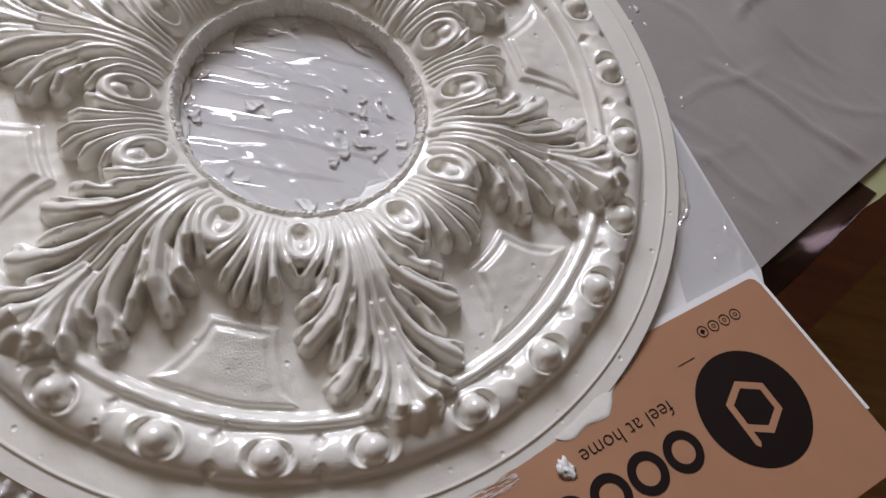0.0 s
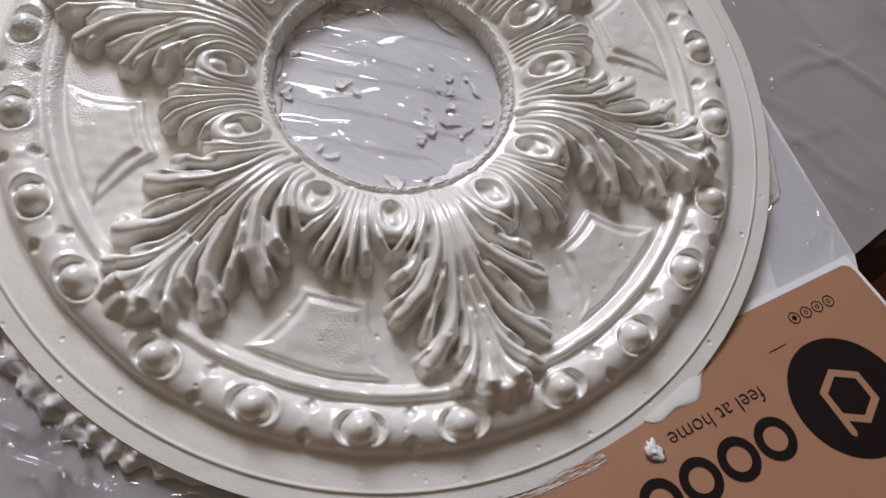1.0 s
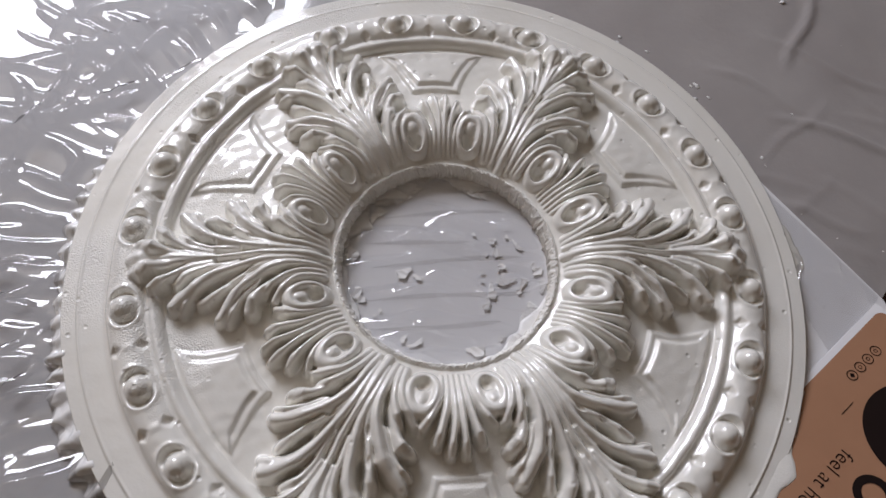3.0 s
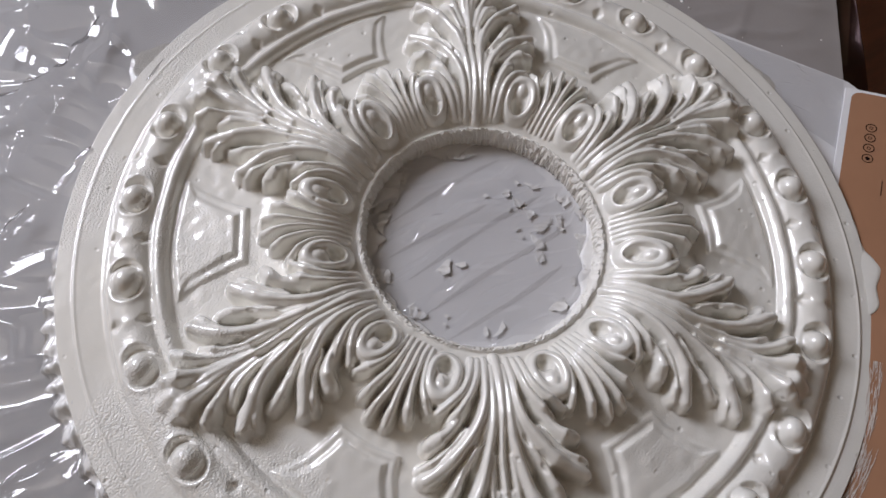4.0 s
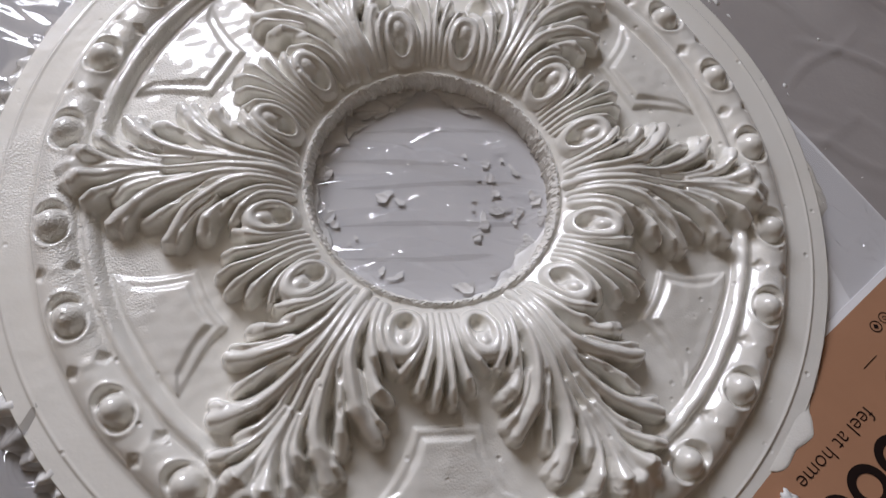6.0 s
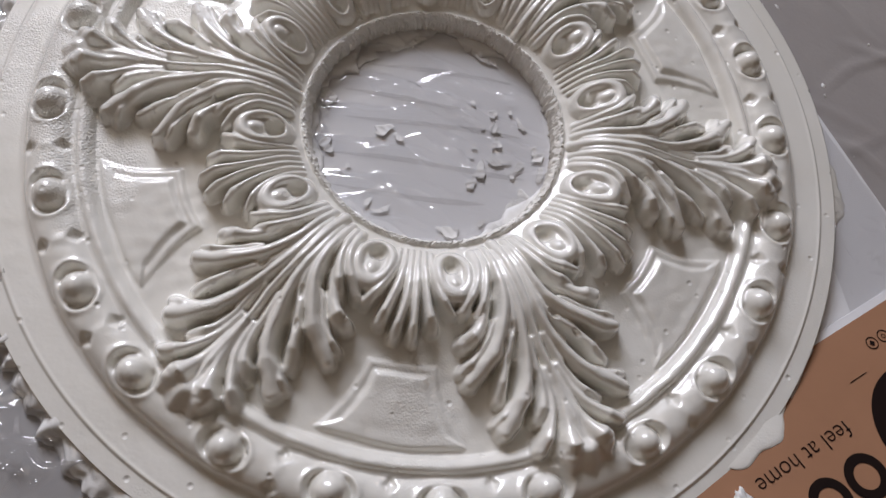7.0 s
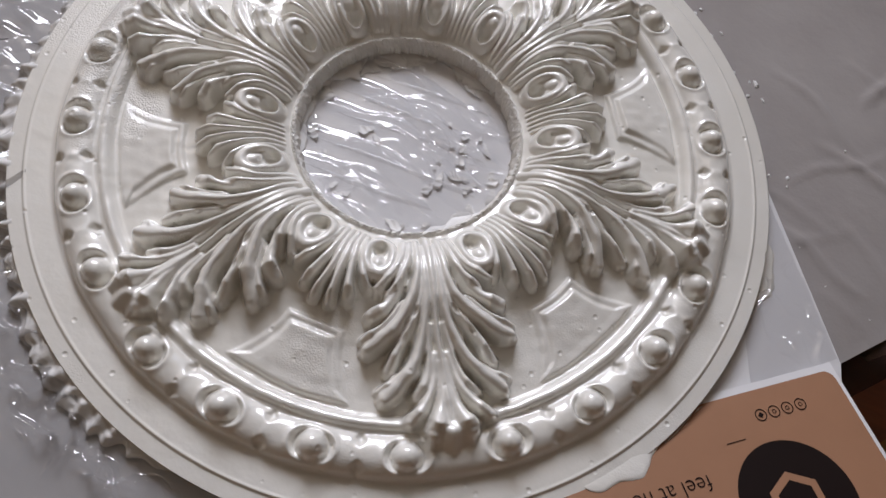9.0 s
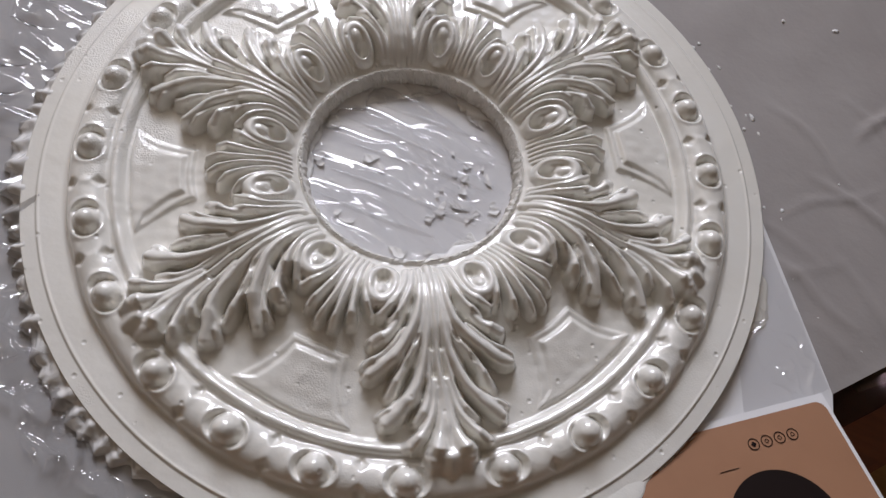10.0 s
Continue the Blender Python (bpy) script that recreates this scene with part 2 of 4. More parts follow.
u, v = np.meshgrid(np.arange(-3.2, 4.2, 0.016), np.arange(-4.4, 0.0001, 0.016), indexing="ij")
x = EDGE0[0] + EDGE_DIR[0] * u + EDGE_OUT[0] * v
y = EDGE0[1] + EDGE_DIR[1] * u + EDGE_OUT[1] * v
h = 0.004 * waves(x, y, 3, 9, 1.5, 5) + 0.0016 * waves(x, y, 4, 12, 9, 26)
rng = np.random.default_rng(8)
for _ in range(34):
    cx, cy, a, ln = rng.uniform(0.9, 2.2), rng.uniform(-0.1, 2.4), rng.uniform(-0.9, 1.1), rng.uniform(0.25, 0.8)
    h = h + fold(x, y, cx, cy, cx + ln * math.cos(a), cy + ln * math.sin(a), rng.uniform(0.009, 0.016), rng.uniform(0.003, 0.007))
for ax, ay, bx, by, w, hh in ((1.2, 0.62, 1.95, 0.36, 0.014, 0.016), (1.02, 0.86, 1.42, 0.62, 0.012, 0.012), (1.36, 0.8, 1.62, 1.32, 0.018, 0.016),
                              (1.1, 0.25, 1.5, 0.12, 0.014, 0.01), (1.25, 1.0, 1.8, 0.7, 0.014, 0.012), (1.3, 0.35, 1.8, 0.05, 0.02, 0.008)):
    h = h + fold(x, y, ax, ay, bx, by, 0.9 * w, 0.9 * hh)
h = h * np.clip(-v / 0.1, 0.25, 1) + 0.005
r, th = np.hypot(x, y), np.degrees(np.arctan2(y, x))
h = np.where(r < 1.14, np.minimum(h, 0.0), h)
cover = quads("grey_plastic_cover", np.stack([x, y, h], -1).reshape(-1, 3) * S, grid_faces(*x.shape), COVER)
tagged(cover, "creased matt grey plastic sheet spread over the table", "plastic sheet")

green = thing("pale_green_paper", "pale yellow-green paper slipped under the grey sheet", "paper")
bm = bmesh.new()
slab(bm, [along(-0.05, -0.3), along(0.1, 0.03), along(0.6, 0.09), along(2.5, 0.13), along(2.5, -0.3)], -0.0035, -0.002)
part("sheet", bm, GREEN, green, smooth=False)
bm = bmesh.new()
slab(bm, [along(-0.3, -0.2), along(-0.3, 0.09), along(0.1, 0.095), along(0.42, 0.085), along(0.6, 0.07), along(0.5, -0.2)], -0.0016, -0.0012)
tagged(part("smoky_film_edge", bm, SMOKE), "smoky see-through plastic film lying over the table edge", "plastic film")

# the white board under the medallion
BOARD_Z = -0.112
board = thing("white_board", "glossy white packaging board lying under the medallion", "board")
bm = bmesh.new()
slab(bm, [(p * S, q * S) for p, q in ((0.8, 0.7), (1.095, 0.35), (1.425, -0.135), (1.5, -0.5), (1.2, -1.5), (0.2, -2.6), (-2.6, -2.4), (-2.9, -1.2), (-2.9, 2.2), (-0.1, 2.2), (0, 0.9))], up(-0.125), up(BOARD_Z))
part("sheet", bm, BOARD, board, smooth=False)


# ---- clear film over the board ----
def ridges(px, py, seed, count, spots):
    """Many short creases; spots(rng) gives each one's two ends, width and height."""
    rng = np.random.default_rng(seed)
    out = 0 * px
    for _ in range(count):
        ax, ay, bx, by, w, hh = spots(rng)
        near = (np.abs(px - (ax + bx) / 2) < abs(bx - ax) / 2 + 0.12) & (np.abs(py - (ay + by) / 2) < abs(by - ay) / 2 + 0.12)
        out[near] = out[near] + fold(px[near], py[near], ax, ay, bx, by, w, hh)
    return out


def pleat(rng):
    a = radians(rng.uniform(120, 236))
    r0 = rng.uniform(1.08, 1.16)
    ln, skew = rng.uniform(0.25, 0.75), rng.uniform(-0.12, 0.20)
    ax, ay = r0 * math.cos(a), r0 * math.sin(a)
    w = rng.uniform(0.012, 0.030)
    return ax, ay, ax + ln * math.cos(a + skew), ay + ln * math.sin(a + skew), w, w * rng.uniform(0.45, 0.95)


def facet(x, y, ax, ay, bx, by, width, gx, gy):
    """A flat tilted face of crumpled film along the line from a to b, with hard creases at its sides."""
    dx, dy = bx - ax, by - ay
    ln = math.hypot(dx, dy)
    along_ = ((x - ax) * dx + (y - ay) * dy) / ln - ln / 2
    across = ((x - ax) * dy - (y - ay) * dx) / ln + 0.006 * np.sin(30 * along_)
    shape = np.clip((1 - np.abs(across) / width) * 3, 0, 1) * np.clip((1 - np.abs(along_) * 2 / ln) * 3, 0, 1)
    return shape * (gx * (x - (ax + bx) / 2) + gy * (y - (ay + by) / 2) + 0.012)


def hem(rng):
    a, r0, turn = radians(rng.uniform(214, 266)), rng.uniform(1.19, 1.26), rng.uniform(1.0, 2.1)
    ax, ay, ln = r0 * math.cos(a), r0 * math.sin(a), rng.uniform(0.06, 0.2)
    return ax, ay, ax + ln * math.cos(a + turn), ay + ln * math.sin(a + turn), rng.uniform(0.007, 0.011), rng.uniform(0.008, 0.020)


def stray(rng):
    a, r0 = radians(rng.uniform(110, 225)), rng.uniform(1.15, 1.9)
    ax, ay, ln, turn = r0 * math.cos(a), r0 * math.sin(a), rng.uniform(0.15, 0.7), rng.uniform(0.0, 3.14)
    return ax, ay, ax + ln * math.cos(turn), ay + ln * math.sin(turn), rng.uniform(0.010, 0.030), rng.uniform(0.010, 0.035)


th, rd = np.meshgrid(np.radians(np.arange(96, 270.01, 0.20)), 1.08 + 1.42 * np.linspace(0, 1, 330) ** 1.25, indexing="ij")
x, y = rd * np.cos(th), rd * np.sin(th)
h = -0.100 + 0.004 * waves(x, y, 12, 9, 3, 8) + 0.0005 * waves(x, y, 13, 10, 14, 40)
h = h + ridges(x, y, 14, 70, pleat) * np.clip((np.radians(270) - th) / 0.15, 0.15, 1)
h = h + ridges(x, y, 15, 60, hem) + ridges(x, y, 16, 34, stray)
for ax, ay, bx, by, w, hh in ((-0.95, 0.72, -1.75, 0.25, 0.03, 0.03), (-0.7, 1.05, -1.5, 0.75, 0.03, 0.03), (-1.12, 0.2, -1.9, 0.0, 0.025, 0.02), (-0.55, 1.25, -1.2, 1.5, 0.04, 0.04)):
    h = h + fold(x, y, ax, ay, bx, by, w, hh)
for ax, ay, bx, by, w, gx, gy in ((-0.92, 0.94, -0.58, 1.235, 0.030, 0.25, 0.02), (-1.00, 0.70, -0.78, 0.80, 0.013, 0.23, -0.08), (-0.79, 0.79, -0.60, 0.88, 0.012, 0.23, -0.07), (-1.20, 0.61, -1.01, 0.695, 0.014, 0.22, -0.09),
                                  (-1.16, 0.57, -1.01, 0.52, 0.026, 0.20, -0.10), (-1.10, 0.44, -1.03, 0.40, 0.014, 0.19, -0.13), (-1.02, 1.13, -0.84, 1.30, 0.020, 0.25, 0.03), (-1.17, 0.16, -1.32, 0.20, 0.012, -0.10, -0.30),
                                  (-1.14, -0.04, -1.36, -0.10, 0.014, -0.21, -0.32), (-1.13, -0.16, -1.32, -0.28, 0.013, -0.21, -0.32), (-1.12, -0.27, -1.25, -0.36, 0.013, -0.20, -0.33), (-1.17, 0.05, -1.42, 0.02, 0.012, -0.20, -0.30)):
    h = h + facet(x, y, ax, ay, bx, by, w, gx, gy)
left_film = quads("clear_plastic_wrap", np.stack([x, y, h + LIFT], -1).reshape(-1, 3) * S, grid_faces(*x.shape), FILM)
tagged(left_film, "wrinkled clear plastic wrap pulled out from under the medallion", "plastic wrap")

x, y = np.meshgrid(np.linspace(-0.345, 0.345, 190), np.linspace(-0.345, 0.345, 190), indexing="ij")


def hole_crease(rng):
    cy, cx, ln, a = rng.uniform(-0.32, 0.34), rng.uniform(-0.34, 0.15), rng.uniform(0.1, 0.45), rng.uniform(-0.22, 0.06)
    return cx, cy, cx + ln * math.cos(a), cy + ln * math.sin(a), rng.uniform(0.004, 0.010), rng.uniform(0.004, 0.011)


bend = y + 0.10 * x + 0.35 * x * x
h = -0.1075 + 0.016 * np.abs(np.cos(bend * 31 + 0.4 * np.sin(9 * x))) ** 6 * (0.7 + 0.3 * np.sin(23 * x + 40 * y)) * np.clip(0.75 - 1.3 * x, 0.2, 1) + 0.0005 * waves(x, y, 17, 9, 14, 40)
h = h + ridges(x, y, 18, 60, hole_crease) + ridges(x, y, 19, 8, lambda g: (lambda a, b, c: (a, b, a + 0.08 * math.cos(c), b + 0.08 * math.sin(c), 0.005, 0.006))(g.uniform(-0.3, 0.3), g.uniform(-0.3, 0.3), g.uniform(0, 3.1)))
h = np.maximum(h, -0.1115)
hole_film = quads("crinkled_film", np.stack([x, y, h + LIFT], -1).reshape(-1, 3) * S, grid_faces(*x.shape), FILM2)
tagged(hole_film, "crinkled clear plastic film seen through the medallion's opening", "plastic film")

# shade of the film's folds, laid in as strips of darker tint
for c, x0, x1 in ((0.092, -0.26, 0.08), (0.02, -0.24, 0.24), (-0.098, -0.27, 0.26), (-0.192, -0.24, 0.16), (0.19, -0.2, 0.2)):
    p, q = np.meshgrid(np.linspace(x0, x1, 60), np.linspace(-1, 1, 7), indexing="ij")
    t = (p - x0) / (x1 - x0)
    py = c + 0.05 * p + 0.006 * np.sin(9 * p + c * 40) + q * (0.006 + 0.007 * t * np.abs(np.sin(5 * t + c * 30))) * np.sin(math.pi * np.clip(t, 0.01, 0.99)) ** 0.5
    shade_strip = quads("fold_shade_strip", np.stack([p, py, -0.1095 + 0.001 * (1 - q * q) + LIFT], -1).reshape(-1, 3) * S, grid_faces(*p.shape), FOLD_SHADE)
    tagged(shade_strip, "narrow tinted strip standing for the shade of a film fold in the opening", "film pleat", "film pleats")

# film over the board's free corner
q, p = np.meshgrid(np.linspace(0, 1, 110), np.linspace(0, 1, 70), indexing="ij")
x = 1.075 + q * 0.335 - p * 0.22 * (0.4 + 0.6 * q)
y = 0.35 - q * 0.475 - p * 0.20 * (0.4 + 0.6 * q)


def corner_crease(rng):
    ax, ay, a, ln = rng.uniform(1.1, 1.4), rng.uniform(-0.3, 0.2), rng.uniform(-1.6, 0.7), rng.uniform(0.05, 0.22)
    return ax, ay, ax + ln * math.cos(a), ay + ln * math.sin(a), rng.uniform(0.004, 0.009), rng.uniform(0.003, 0.010)


h = BOARD_Z + 0.003 + 0.001 * (1 + waves(x, y, 51, 9, 8, 30)) + ridges(x, y, 52, 26, corner_crease)
corner_film = quads("corner_film", np.stack([x, y, np.maximum(h, BOARD_Z + 0.001) + LIFT], -1).reshape(-1, 3) * S, grid_faces(*x.shape), FILM2)
tagged(corner_film, "crinkled clear plastic film over the white board's corner", "plastic film")

# paint-stiffened ruffle of film along the rim
th, q = np.meshgrid(np.radians(np.arange(146, 264, 0.18)), np.linspace(0, 1, 26), indexing="ij")
tooth = np.sin(th * 112 + 2.2 * np.sin(th * 13) + 0.25 * np.sin(9 * q + th * 30)) + 0.4 * np.sin(th * 67 + 1.0 + 0.5 * q)
tooth = tooth * (0.7 + 0.3 * np.sin(th * 19 + 2 * np.sin(th * 11)))
size = np.clip((th - radians(146)) / 0.5, 0.3, 1) * np.clip((radians(264) - th) / 0.2, 0, 1)
reach = 0.056 + 0.014 * np.sin(th * 9 + 1) + 0.012 * tooth + 0.003 * waves(np.cos(th) * 60, np.sin(th) * 60, 64, 10, 2, 6)
rd = 1.122 + q * reach * (0.35 + 0.65 * size)
h = -0.104 + (0.026 * (1 - q) ** 0.7 + 0.0095 * tooth * np.sin(math.pi * np.clip(q * 0.9 + 0.08, 0, 1))) * size
h = h + 0.0012 * waves(np.cos(th) * 40, np.sin(th) * 40 + 6 * q, 63, 9, 2, 5)
ruffle = quads("film_ruffle", np.stack([rd * np.cos(th), rd * np.sin(th), np.maximum(h, -0.1115) + LIFT], -1).reshape(-1, 3) * S, grid_faces(*th.shape), RUFFLE)
tagged(ruffle, "gathered plastic film stiff with white paint along the rim", "plastic film")


# ---- the ceiling medallion ----
def spline(points, n=26):
    p = np.array(points, float)
    t = np.linspace(0, len(p) - 1, n)
    q = np.vstack([2 * p[0] - p[1], p, 2 * p[-1] - p[-2]])
    i = np.minimum(t.astype(int), len(p) - 2)
    s = (t - i)[:, None]
    a, b, c, d = q[i], q[i + 1], q[i + 2], q[i + 3]
    return 0.5 * (2 * b + (c - a) * s + (2 * a - 5 * b + 4 * c - d) * s**2 + (3 * b - a - 3 * c + d) * s**3)


def polar(points):
    return [(r * math.cos(radians(a)), r * math.sin(radians(a))) for r, a in points]


def bump_along(px, py, path, w0, w1, reach):
    """For places (px, py): how far across a tapering stroke they lie (0 to 1 at its side) and how far along it."""
    best = np.full(px.shape, 9.0)
    where = np.zeros(px.shape)
    n = len(path) - 1
    for k in range(n):
        (ax, ay), (bx, by) = path[k], path[k + 1]
        dx, dy = bx - ax, by - ay
        s = np.clip(((px - ax) * dx + (py - ay) * dy) / (dx * dx + dy * dy + 1e-12), 0, 1)
        g = (k + s) / n
        w = (w0 + (w1 - w0) * g) * np.interp(g, [0, 0.45, 0.72, 0.92, 1], [1, 0.86, 0.90, 1.02, 0.9])
        d = np.hypot(px - ax - s * dx, py - ay - s * dy) / (w * reach)
        near = d < best
        best = np.where(near, d, best)
        where = np.where(near, g, where)
    return best, where


PROFILE_R = [0.3255, 0.327, 0.3295, 0.333, 0.337, 0.344, 0.350, 0.358, 0.40, 0.45, 0.50, 0.56, 0.62, 0.70, 0.83, 0.846, 0.853, 0.862, 0.870, 0.879, 0.886, 0.893, 1.006, 1.012, 1.080, 1.086, 1.090, 1.095, 1.100, 1.105, 1.112, 1.120, 1.128, 1.133, 1.135]
PROFILE_Z = [-0.112, -0.098, -0.07, -0.054, -0.046, -0.046, -0.053, -0.05, -0.03, -0.018, -0.024, -0.045, -0.058, -0.064, -0.067, -0.067, -0.052, -0.044, -0.040, -0.042, -0.052, -0.053, -0.074, -0.075, -0.0715, -0.0695, -0.0715, -0.089, -0.094, -0.090, -0.0865, -0.0865, -0.091, -0.101, -0.112]
LEAF_R = [0.34, 0.36, 0.39, 0.43, 0.48, 0.54, 0.60, 0.68, 0.76, 0.84, 0.88, 0.92]
LEAF_Z = [-0.055, -0.040, -0.010, 0.014, 0.026, 0.028, 0.016, 0.000, -0.014, -0.013, 0.001, -0.001]

# One side of a leaf; angles from the leaf's axis. path, half-widths at both ends, lift at start, middle and end, depth of its flank.
FINGERS = [
    ([(0.375, 9.6), (0.42, 10.2), (0.46, 11.4), (0.495, 13.8), (0.532, 17.6)], 0.012, 0.016, -0.006, 0.004, 0.002),
    ([(0.375, 7.2), (0.43, 7.8), (0.475, 9.2), (0.515, 11.2), (0.548, 13.2)], 0.011, 0.017, -0.006, 0.002, 0.004),
    ([(0.50, 9.6), (0.545, 11.6), (0.58, 14.0), (0.606, 17.4)], 0.012, 0.024, -0.012, -0.006, 0.004),
    ([(0.37, 4.6), (0.43, 4.5), (0.485, 4.6), (0.54, 6.0), (0.60, 9.1), (0.645, 12.4), (0.69, 16.6)], 0.011, 0.022, -0.006, 0.004, 0.008),
    ([(0.56, 9.2), (0.60, 11.9), (0.64, 15.2), (0.668, 18.0)], 0.008, 0.014, -0.010, -0.008, -0.006),
    ([(0.50, 3.2), (0.565, 4.4), (0.61, 6.6), (0.665, 9.2), (0.70, 10.4), (0.738, 11.2)], 0.009, 0.020, -0.008, -0.004, -0.002),
    ([(0.39, 2.3), (0.48, 2.2), (0.56, 2.5), (0.645, 3.7), (0.71, 5.5), (0.76, 8.0), (0.81, 11.2)], 0.010, 0.024, -0.008, 0.004, 0.012),
    ([(0.66, 4.8), (0.72, 7.2), (0.765, 10.2), (0.79, 12.6)], 0.008, 0.014, -0.010, -0.008, -0.004),
    ([(0.62, 2.0), (0.70, 2.6), (0.76, 3.8), (0.805, 6.0)], 0.009, 0.018, -0.006, -0.002, 0.004),
    ([(0.70, 1.4), (0.77, 2.5), (0.83, 4.6), (0.868, 6.8)], 0.010, 0.021, -0.006, 0.004, 0.012),
    ([(0.72, 0.4), (0.80, 1.0), (0.86, 2.0), (0.898, 2.9)], 0.010, 0.027, -0.004, 0.008, 0.022),
]
RIB = ([(0.362, 0.0), (0.5, 0.0), (0.65, 0.0), (0.80, 0.0), (0.885, 0.0)], 0.014, 0.010, 0.0, -0.003, 0.008)
# The small leaf that stands between two eyes; angles from the panel's axis.
TUFT = [
    ([(0.37, 1.3), (0.43, 1.1), (0.50, 1.2), (0.56, 1.9), (0.60, 2.2)], 0.009, 0.015, -0.006, 0.0, -0.002),
    ([(0.37, 3.8), (0.42, 3.4), (0.48, 4.0), (0.54, 5.6), (0.572, 6.4)], 0.009, 0.016, -0.006, -0.002, 0.0),
    ([(0.375, 6.0), (0.42, 5.9), (0.465, 6.9), (0.505, 8.9), (0.535, 11.2)], 0.009, 0.015, -0.006, 0.0, 0.002),
]
EYE_R, EYE_A = 0.428, 17.8

NR, NT = 380, 1560
rr = np.concatenate([np.linspace(0.3255, 0.36, 26)[:-1], np.linspace(0.36, 0.91, 250)[:-1], np.concatenate([np.linspace(0.91, 1.076, NR - 310)[:-1], np.linspace(1.076, 1.135, 38)])])
NR = len(rr)
tt = np.arange(NT) * 2 * math.pi / NT
R_, T_ = np.meshgrid(rr, tt, indexing="ij")
# hand-made unevenness of the mould: everything wanders a little
wob_t = (0.5 * np.sin(5 * T_ + 9 * R_ + 1) + 0.5 * np.sin(11 * T_ - 13 * R_ + 2) + 0.35 * np.sin(23 * T_ + 30 * R_ + 0.4)) * 0.45
wob_r = (np.sin(4 * T_ + 2.1) + np.sin(9 * T_ + 14 * R_) + 0.6 * np.sin(27 * T_ - 20 * R_)) * 0.0022
fade = np.clip((R_ - 0.36) / 0.08, 0, 1) * np.clip((0.93 - R_) / 0.05, 0.15, 1)
RW = R_ + wob_r * fade
DEG = np.degrees(T_) + wob_t * fade
base = np.interp(R_, PROFILE_R, PROFILE_Z)
even_r = np.linspace(0.30, 1.0, 701)
even_z = np.interp(even_r, LEAF_R, LEAF_Z)
for _ in range(3):
    even_z = np.convolve(np.pad(even_z, 16, mode="edge"), np.ones(33) / 33, mode="valid")
envelope = np.interp(RW, even_r, even_z)
Z = base.copy()
owner = np.zeros(R_.shape, np.int32)        # 0 body; 1-6 leaves; 7-12 panels; 13-36 beads; 37-42 tufts

# ring of beads: a rounded roll, cups and darts
BEAD_A = (7.0, 21.4, 36.3, 51.2)
near_bead = np.full(R_.shape, 90.0)
for k in range(6):
    for a in BEAD_A:
        near_bead = np.minimum(near_bead, np.abs((DEG - 60 * k + a + 180) % 360 - 180))
swell = np.exp(-((near_bead / 4.6) ** 2))
roll = -0.075 + (0.041 + 0.003 * swell) * np.sqrt(np.clip(1 - ((R_ - 0.948) / (0.056 + 0.004 * swell)) ** 2, 0, 1))
Z = np.maximum(Z, roll)
Z = np.maximum(Z, np.interp(R_, [0.95, 0.985, 1.0, 1.016, 1.03], [-0.09, -0.058, -0.068, -0.0735, -0.09]))
for k in range(6):
    for a in BEAD_A:
        c = 60 * k - a
        da = (DEG - c + 180) % 360 - 180
        tx, ty = radians(1) * da * 0.945, R_ - 0.949 - 0.0015 * math.sin(7 * c)
        size = 1 + 0.05 * math.sin(3.1 * c)
        e = np.hypot(tx / (0.041 * size), ty / (0.039 * size))
        cup = np.hypot(tx / 0.056, ty / 0.047)
        ends = 0.22 + 0.78 * np.clip((np.abs(tx) - 0.50 * np.abs(ty) - 0.004) / 0.016, 0, 1)
        Z = np.where((cup < 1.0), Z + ends * (np.minimum(Z, -0.057 + 0.020 * np.clip((cup - 0.70) / 0.30, 0, 1) ** 2) - Z), Z)
        lip = np.exp(-((cup - 1.08) / 0.10) ** 2) * (0.35 + 0.65 * ends)
        Z = np.where(np.abs(ty) < 0.06, Z + 0.005 * lip, Z)
        dome = -0.062 + 0.053 * np.sqrt(np.clip(1 - e**2, 0, 1))
        owner = np.where((e < 1.0) & (dome > Z), 13 + 4 * k + BEAD_A.index(a), owner)
        Z = np.where(e < 1.0, np.maximum(Z, dome), Z)
        # darts midway to the next bead
        da = (DEG - c + 7.3 + 180) % 360 - 180
        tx = radians(1) * da * 0.945
        if a != BEAD_A[3]:
            for side in (-1, 1):
                dart = np.clip(1 - np.abs(tx) / 0.018 - np.abs(ty - side * 0.036) / 0.022, 0, 1)
                Z = Z - 0.014 * np.clip(dart * 2.0, 0, 1)
            Z = Z + 0.003 * np.exp(-((tx / 0.010) ** 2) - (ty / 0.03) ** 2)

# raised panels with a stepped edge
for k in range(6):
    da = (DEG - (30.8 + 60 * k) + 180) % 360 - 180
    half = 7.4 + 5.0 * np.clip((RW - 0.645) / 0.185, 0, 1) ** 1.5
    side = (half - np.abs(da)) * radians(1) * RW * 0.93
    d = np.minimum(np.minimum(side, (RW - 0.645) * 0.98), 0.832 - RW)
    step = np.interp(d, [-0.004, 0.0, 0.006, 0.016, 0.020, 0.026, 0.036, 0.04], [0, 0.0, 0.013, 0.014, 0.011, 0.012, 0.026, 0.027])
    outer = np.interp(0.832 - RW, [-0.002, 0.004, 0.010], [0, 0.024, 0.027])
    step = np.where((0.832 - RW) <= np.minimum(side, RW - 0.645), np.minimum(outer, 0.027), step)
    step = 0.86 * step * (1 - 0.55 * np.clip((RW - 0.66) / 0.14, 0, 1))
    hit_ = d > -0.004
    Z = np.where(hit_, Z + np.where(hit_, step, 0), Z)
    owner = np.where(d > 0.0, 7 + k, owner)


